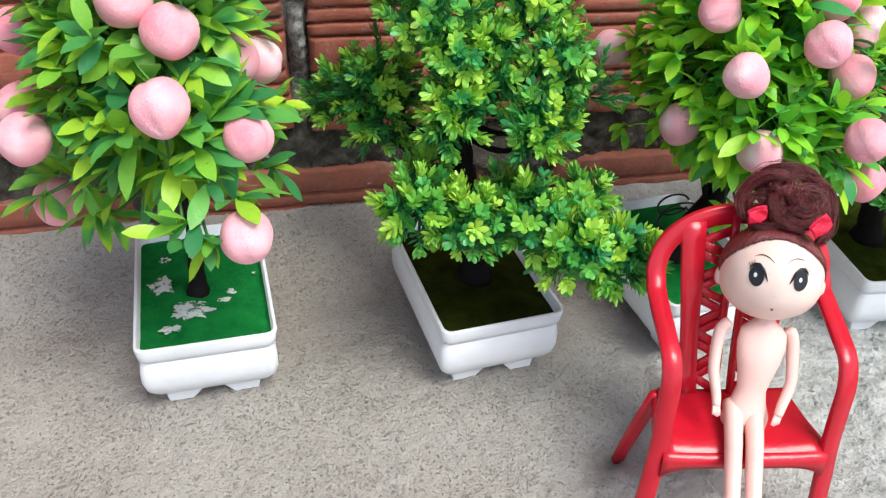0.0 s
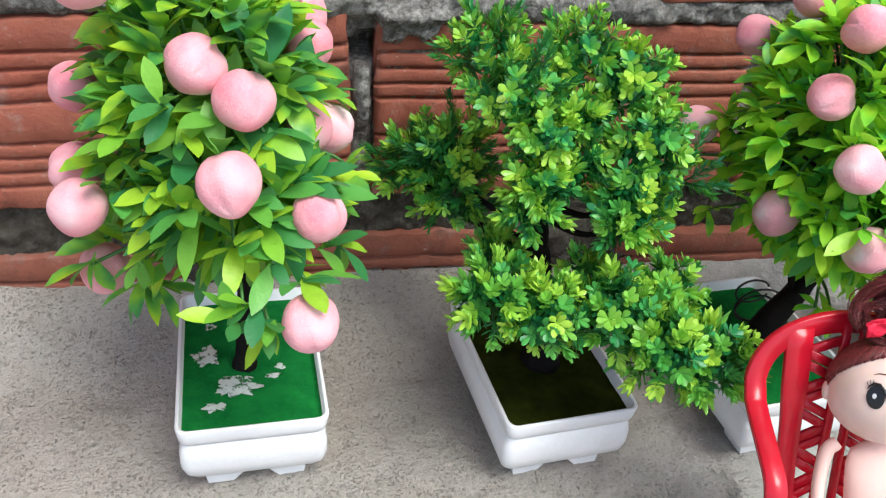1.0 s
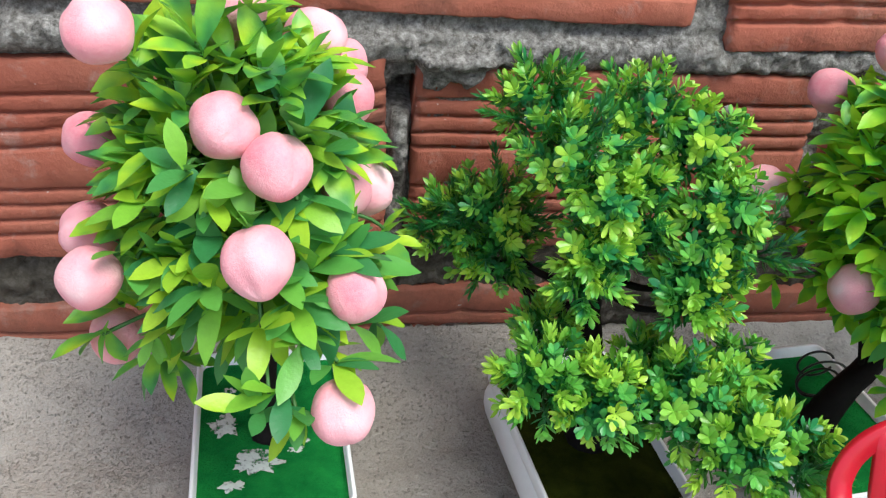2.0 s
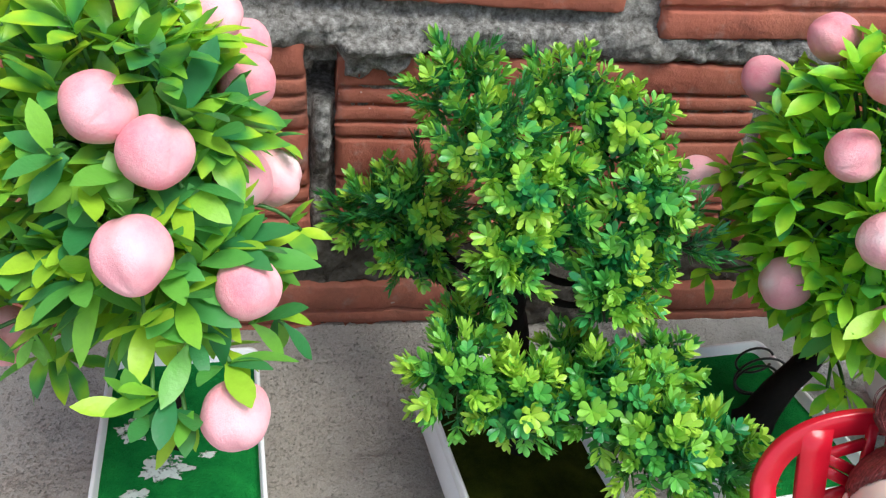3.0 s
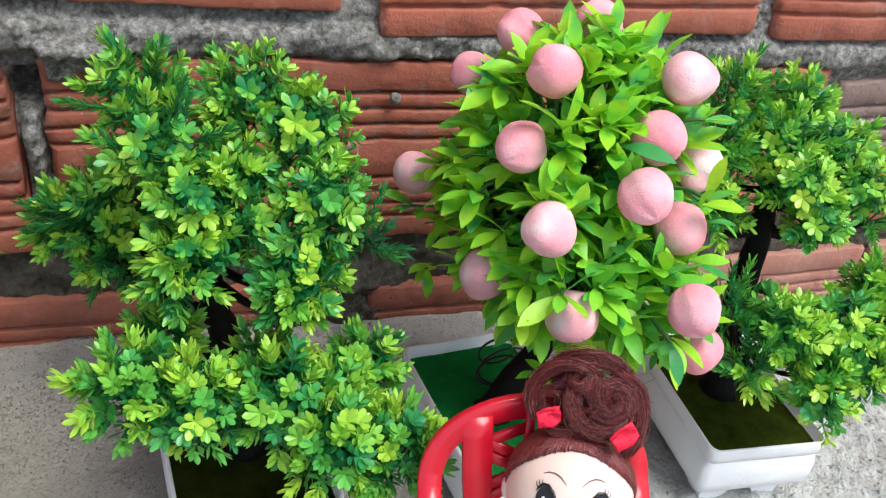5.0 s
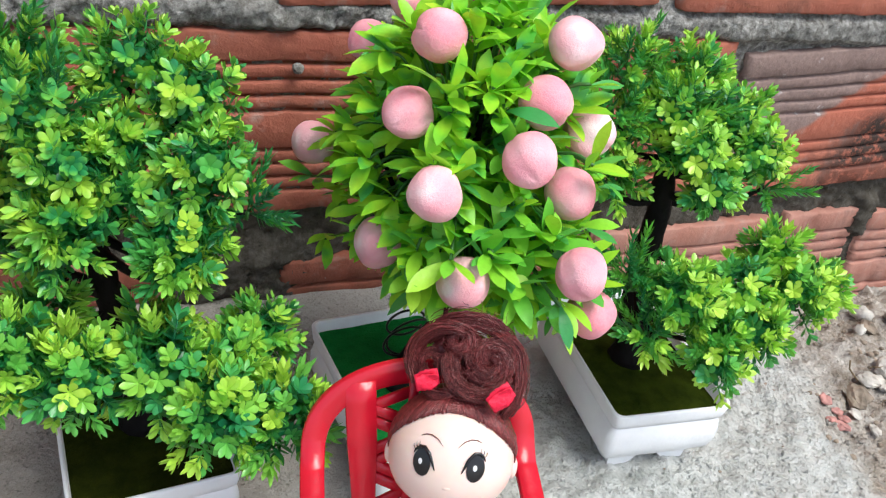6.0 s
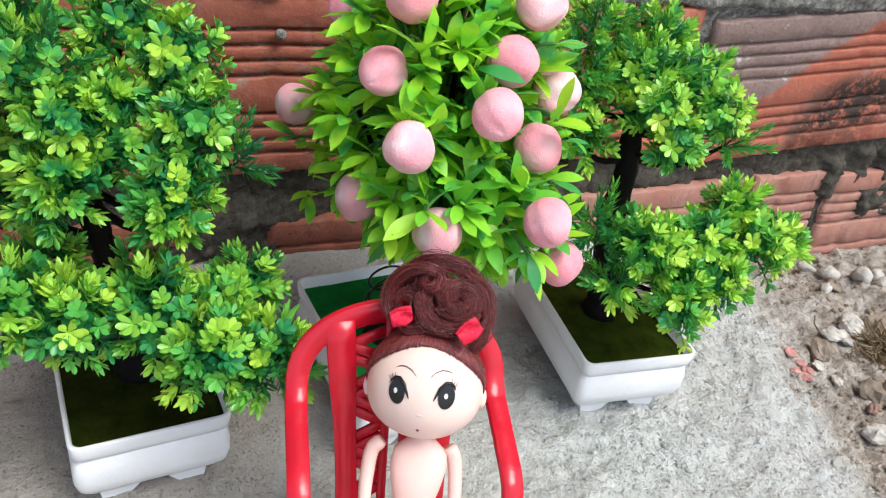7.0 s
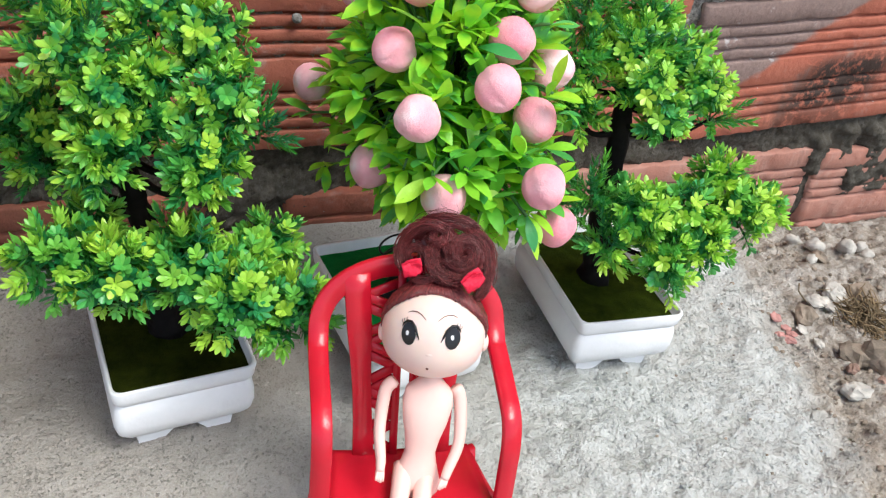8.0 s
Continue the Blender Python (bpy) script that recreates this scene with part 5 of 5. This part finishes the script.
# hair: cap, locks combed up to a curled bun, two ribbons
def hairline(lon):
    side = abs(lon)
    return 56 - 56 * (side / 85) ** 2 if side < 85 else -0.45 * (side - 85)


def is_hair(d):
    return math.degrees(math.asin(max(-1, min(1, d.z)))) > hairline(math.degrees(math.atan2(d.x, -d.y))) + 5.0


ball(bm, HC, HR * 1.035, 72, 56, HM, HAIR, is_hair)
TOP = HC + HM @ Vector((0.0, 0.004, 0.0205))
for k in range(190):
    lon = -180 + 360 * k / 190 + rg.uniform(-0.5, 0.5)
    lat = hairline(lon) - 1.5 + rg.uniform(-1.2, 1.2)
    pts = []
    for i in range(8):
        u = i / 7
        p = on_head(lon * (1 - 0.1 * u), lat + (84 - lat) * u, 0.0002 + 0.0013 * u ** 0.6)
        pts.append(p.lerp(TOP, 0.6 * u ** 3))
    tube(bm, pts, [0.00018, 0.00038, 0.00050, 0.00054, 0.00054, 0.0005, 0.00045, 0.0004], 6, HAIR)
BUN = HC + HM @ Vector((0.0022, 0.0030, 0.0278))


def lock(ctrl, spread, n, jitter=0.0):
    """A bundle of fine hairs along a curve, in the head's own axes from the bun's middle."""
    sh = Vector((rg.gauss(0, 1), rg.gauss(0, 1), rg.gauss(0, 1))) * jitter
    path = spline([Vector(p) + sh * (0.4 + 0.6 * rg.random()) for p in ctrl], 4)
    m = len(path)
    tube(bm, [BUN + HM @ (p * 0.93) for p in path], [spread * (0.15 + 0.40 * math.sin(math.pi * i / (m - 1))) for i in range(m)], 7, HAIR)
    for k in range(n):
        off = Vector((rg.gauss(0, 0.55), rg.gauss(0, 0.55), rg.gauss(0, 0.55))) * spread
        sway = Vector((rg.gauss(0, 1), rg.gauss(0, 1), rg.gauss(0, 1))) * spread * 0.22
        lo, hi = rg.randrange(3), m - rg.randrange(3)
        pts = [BUN + HM @ (p * 0.93 + off * (0.6 + 0.4 * math.sin(math.pi * i / (m - 1))) + sway * math.sin(i * 0.45 + k)) for i, p in enumerate(path)][lo:hi]
        r = rg.uniform(0.00009, 0.00015)
        tube(bm, pts, [r * (0.4 if i in (0, len(pts) - 1) else 1) for i in range(len(pts))], 3, HAIR)


def curl(centre, axis, outer, inner, turns, locks, spread, start=0.0):
    """A rolled curl seen along its axis: locks winding inwards."""
    ax = Vector(axis).normalized()
    e1 = (Vector((1, 0, 0)) - ax * ax.x).normalized()
    e2 = ax.cross(e1)
    for k in range(locks):
        ph = start + 2 * math.pi * k / locks + rg.uniform(-0.25, 0.25)
        ctrl = []
        for i in range(9):
            u = i / 8
            r = outer + (inner - outer) * u ** 0.8
            q = ph + 2 * math.pi * turns * u
            ctrl.append(Vector(centre) + (e1 * math.cos(q) + e2 * math.sin(q)) * r - ax * (0.0030 * (1 - u) ** 2) - ax * (0.0022 * u ** 4))
        lock(ctrl, spread, 40, 0.0004)


for c, r in (((0, 0.0020, -0.001), (0.0082, 0.0060, 0.0072)), ((0.0082, -0.002, -0.0035), (0.0040, 0.0030, 0.0055)), ((-0.0080, 0.000, 0.001), (0.0034, 0.0034, 0.0040)), ((0.0, -0.001, -0.007), (0.0060, 0.0045, 0.0050))):
    ball(bm, BUN + HM @ Vector(c), r, 20, 14, HM, HAIR)
curl((0.0064, -0.0098, 0.0010), (0.10, -0.93, 0.36), 0.0080, 0.0014, 0.75, 9, 0.0013)
curl((-0.0040, -0.0082, 0.0066), (-0.20, -0.80, 0.55), 0.0050, 0.0012, 0.7, 5, 0.0010, 0.6)
curl((-0.0122, -0.0060, -0.0030), (-0.35, -0.92, 0.10), 0.0046, 0.0024, 0.7, 4, 0.0010, 1.4)
for k in range(9):  # a wave over the top and down on one side
    lock([(0.002, -0.004, 0.006), (-0.004, -0.0065, 0.0095), (-0.0105, -0.005, 0.0080), (-0.0155, -0.003, 0.0025), (-0.0170, -0.003, -0.0040), (-0.0150, -0.005, -0.0085)], 0.0014, 40, 0.0012)
for k in range(8):
    lock([(0.011, -0.001, -0.004), (0.0105, 0.000, 0.0075), (0.002, -0.002, 0.0115), (-0.007, -0.002, 0.0105), (-0.0125, 0.000, 0.0040)], 0.0016, 40, 0.0013)
for k in range(8):  # the tail hanging beside the curl
    lock([(0.007, -0.004, 0.008), (0.0132, -0.003, 0.0040), (0.0155, -0.004, -0.0040), (0.0148, -0.006, -0.0110), (0.0120, -0.007, -0.0165)], 0.0013, 40, 0.0010)
for k in range(9):  # a soft wave under the curl
    lock([(-0.006, -0.006, 0.003), (-0.0060, -0.0092, -0.0015), (-0.0030, -0.0112, -0.0065), (0.0025, -0.0112, -0.0092), (0.0080, -0.0098, -0.0078), (0.0115, -0.008, -0.0045)], 0.0012, 40, 0.0009)
for k in range(5):
    lock([(-0.014, -0.004, -0.003), (-0.0135, -0.0075, -0.0085), (-0.0085, -0.0100, -0.0108), (-0.003, -0.0105, -0.0090)], 0.0012, 32, 0.0007)
for k in range(90):  # stray hairs
    d = Vector((rg.gauss(0, 1), rg.gauss(0, 1), rg.uniform(0.1, 1.3))).normalized()
    p = BUN + Vector((d.x * 0.013, d.y * 0.009, d.z * 0.010))
    pts = [p]
    for i in range(6):
        d = (d + Vector((rg.uniform(-0.8, 0.8), rg.uniform(-0.8, 0.8), rg.uniform(-0.8, 0.4)))).normalized()
        pts.append(pts[-1] + d * 0.0013)
    tube(bm, pts, 0.00007, 3, HAIR)
# crumpled ribbon ends tucked under the curls
for x0, y0, z0, turn, ln in ((0.0122, -0.0118, 0.0205, 0.62, 0.0074), (-0.0088, -0.0082, 0.0218, 0.22, 0.0066)):
    base = HM @ Vector((x0, y0, z0)) + HC
    along = HM @ Vector((math.cos(turn), 0.25, math.sin(turn)))
    across = HM @ Vector((-math.sin(turn), -0.35, math.cos(turn)))
    out = along.cross(across).normalized() * -1
    for lay in range(2):
        loops = []
        for i in range(13):
            u = i / 12 - 0.5
            pinch = 0.62 + 0.42 * math.cos(2.2 * (u + 0.12 - 0.3 * lay)) + 0.06 * math.sin(i * 2.1 + lay)
            mid = base + along * (u * ln) + out * (0.0005 * lay) + across * (0.0009 * lay - 0.0004 + 0.0005 * math.sin(3 * u + lay))
            ring = []
            for side in (1, -1):
                for j in range(7):
                    w = (j / 3 - 1) * side
                    fold = 0.00042 * math.sin(2.6 * w + 5 * u + 1.7 * lay) + 0.00022 * math.sin(7 * w - 9 * u)
                    ring.append(mid + across * (0.0023 * pinch * w) + out * (fold + 0.00014 * side))
            loops.append(ring)
        rings(bm, loops, mat=RIBBON)
bm.transform(M_CHAIR)
doll = part("doll", bm, [MAT_SKIN, MAT_HAIR, MAT_BLACK, MAT_BROWN, MAT_WHITE, MAT_RIBBON, MAT_BODY])
tagged(doll, "pink vinyl doll with auburn bun and red ribbons", "doll")


# ---- earth and rubble beside the cement ----
def stone(name, x, y, size, flat, mat, label, category, seed, group="stones on the earth", sink=0.25):
    bm = bmesh.new()
    ball(bm, (0, 0, 0), (size, size * 0.8, size * flat), 12, 8)
    for v in bm.verts:
        d = v.co.normalized()
        v.co *= 1 + 0.45 * noise.noise(d * 1.5 + Vector((seed, 0, 0))) + 0.18 * noise.noise(d * 4 + Vector((0, seed, 0)))
    ob = part(name, bm, mat, None, "", seed % 2 == 0)
    ob.location = (x, y, ground_height(x, y) + size * flat * (1 - sink))
    ob.rotation_euler = (0.2 * math.sin(seed), 0.2 * math.cos(seed), seed * 1.3)
    return tagged(ob, label, category, group)


for n, (x, y, s) in enumerate(((0.400, 0.572, 0.0060), (0.406, 0.558, 0.0065), (0.424, 0.547, 0.0075), (0.434, 0.537, 0.0055), (0.386, 0.541, 0.0045), (0.445, 0.552, 0.006))):
    stone("pebble", x, y, s, 0.7, MAT_STONE, "pale rounded pebble at the foot of the wall", "pebble", n * 2 + 2)
for n, (x, y, s) in enumerate(((0.3164, 0.426, 0.0078), (0.3552, 0.4386, 0.0150), (0.340, 0.452, 0.0105), (0.336, 0.490, 0.0085), (0.372, 0.505, 0.0095), (0.395, 0.500, 0.0120), (0.385, 0.4500, 0.0110), (0.350, 0.405, 0.0090), (0.398, 0.545, 0.0070))):
    stone("stone", x, y, s, 0.55, MAT_STONE_BROWN if n not in (0, 4) else MAT_STONE, "rough earthy stone half sunk in brown soil" if n not in (0, 4) else "pale grey stone on brown soil", "stone", n * 2 + 31)
rg = random.Random(12)
for n in range(16):
    x, y = rg.uniform(0.325, 0.47), rg.uniform(0.395, 0.565)
    if x + 0.42 * (0.45 - y) < 0.318:
        continue
    k = rg.randrange(4)
    mt, lb = ((MAT_STONE_BROWN, "rough earthy stone half sunk in brown soil"), (MAT_STONE_BROWN, "rough earthy stone half sunk in brown soil"), (MAT_STONE_RED, "reddish clod on brown soil"), (MAT_STONE, "pale grey stone on brown soil"))[k]
    stone("stone", x, y, 0.0026 + 0.0052 * rg.random() ** 2, rg.uniform(0.4, 0.7), mt, lb, "stone", n * 2 + 101)
for n, (x, y, s) in enumerate(((0.3140, 0.4920, 0.0048), (0.3190, 0.4855, 0.0042), (0.3120, 0.4750, 0.0052), (0.3085, 0.4800, 0.0034), (0.3170, 0.4790, 0.0036))):
    stone("brick_chip", x, y, s, 0.35, MAT_CHIP, "broken pinkish brick chip on the cement edge", "brick chip", n * 2 + 61, "brick chips")
for n, (x, y, s) in enumerate(((0.3250, 0.4795, 0.0040), (0.3290, 0.4680, 0.0042), (0.3580, 0.4920, 0.0048), (0.3550, 0.5000, 0.0085))):
    stone("stone", x, y, s, 0.4, MAT_STONE, "flat cream-coloured stone on brown soil", "stone", n * 2 + 81)
tangle = bmesh.new()
rg = random.Random(4)
for k in range(240):
    a, r, z = rg.uniform(0, 6.3), abs(rg.gauss(0, 0.011)), rg.uniform(0.001, 0.009)
    p = Vector((0.376 + math.cos(a) * r, 0.478 + math.sin(a) * r, -0.007 + z))
    d = Vector((rg.gauss(0, 1), rg.gauss(0, 1), rg.gauss(0, 0.25))).normalized()
    pts = [p]
    for i in range(5):
        d = (d + Vector((rg.uniform(-0.6, 0.6), rg.uniform(-0.6, 0.6), rg.uniform(-0.3, 0.25)))).normalized()
        pts.append(pts[-1] + d * 0.0028)
    tube(tangle, pts, rg.uniform(0.00015, 0.0006), 4)
tagged(part("root_tangle", tangle, MAT_ROOT), "tangle of dry brown roots on bare earth", "roots", kind="stuff")
grit = bmesh.new()
for k in range(900):
    x, y = rg.uniform(0.16, 0.52), rg.uniform(0.33, 0.585)
    if rg.random() > 0.12 + smooth01(0.26, 0.36, x + 0.42 * (0.45 - y)):
        continue
    s = rg.uniform(0.0005, 0.0024) * (1 if x > 0.28 else 0.5)
    ball(grit, (x, y, ground_height(x, y) + s * 0.3), (s, s * rg.uniform(0.6, 1), s * 0.6), 6, 4)
tagged(part("grit", grit, MAT_STONE_BROWN, None, "", False), "loose brown grit and crumbs scattered on the ground", "gravel", kind="stuff")

# loose cement crumbs on the floor, thickest on its pale dry side
rg = random.Random(19)
cv, cf = [], []
octa = ((1, 0, 0), (0, 1, 0), (-1, 0, 0), (0, -1, 0), (0, 0, 1), (0, 0, -0.6))
while len(cv) < 6 * 6000:
    x, y = rg.uniform(-0.30, 0.33), rg.uniform(0.335, 0.592)
    pale = smooth01(0.02, 0.18, x + 0.3 * (0.45 - y))
    if rg.random() > 0.10 + 0.9 * pale:
        continue
    s = rg.uniform(0.0003, 0.0007) + pale * rg.random() ** 4 * 0.0016
    z = ground_height(x, y) + s * 0.15
    t, b = rg.uniform(0, 6.3), len(cv)
    for ox, oy, oz in octa:
        j = rg.uniform(0.65, 1.15) * s
        cv.append((x + (ox * math.cos(t) - oy * math.sin(t)) * j, y + (ox * math.sin(t) + oy * math.cos(t)) * j, z + oz * j * 0.7))
    for k in range(4):
        cf += [(b + k, b + (k + 1) % 4, b + 4), (b + (k + 1) % 4, b + k, b + 5)]
me = bpy.data.meshes.new("cement_crumbs")
me.from_pydata(cv, [], cf)
me.materials.append(MAT_GROUND)
tagged(new("cement_crumbs", me), "loose pale cement crumbs scattered over the floor", "crumbs", kind="stuff")
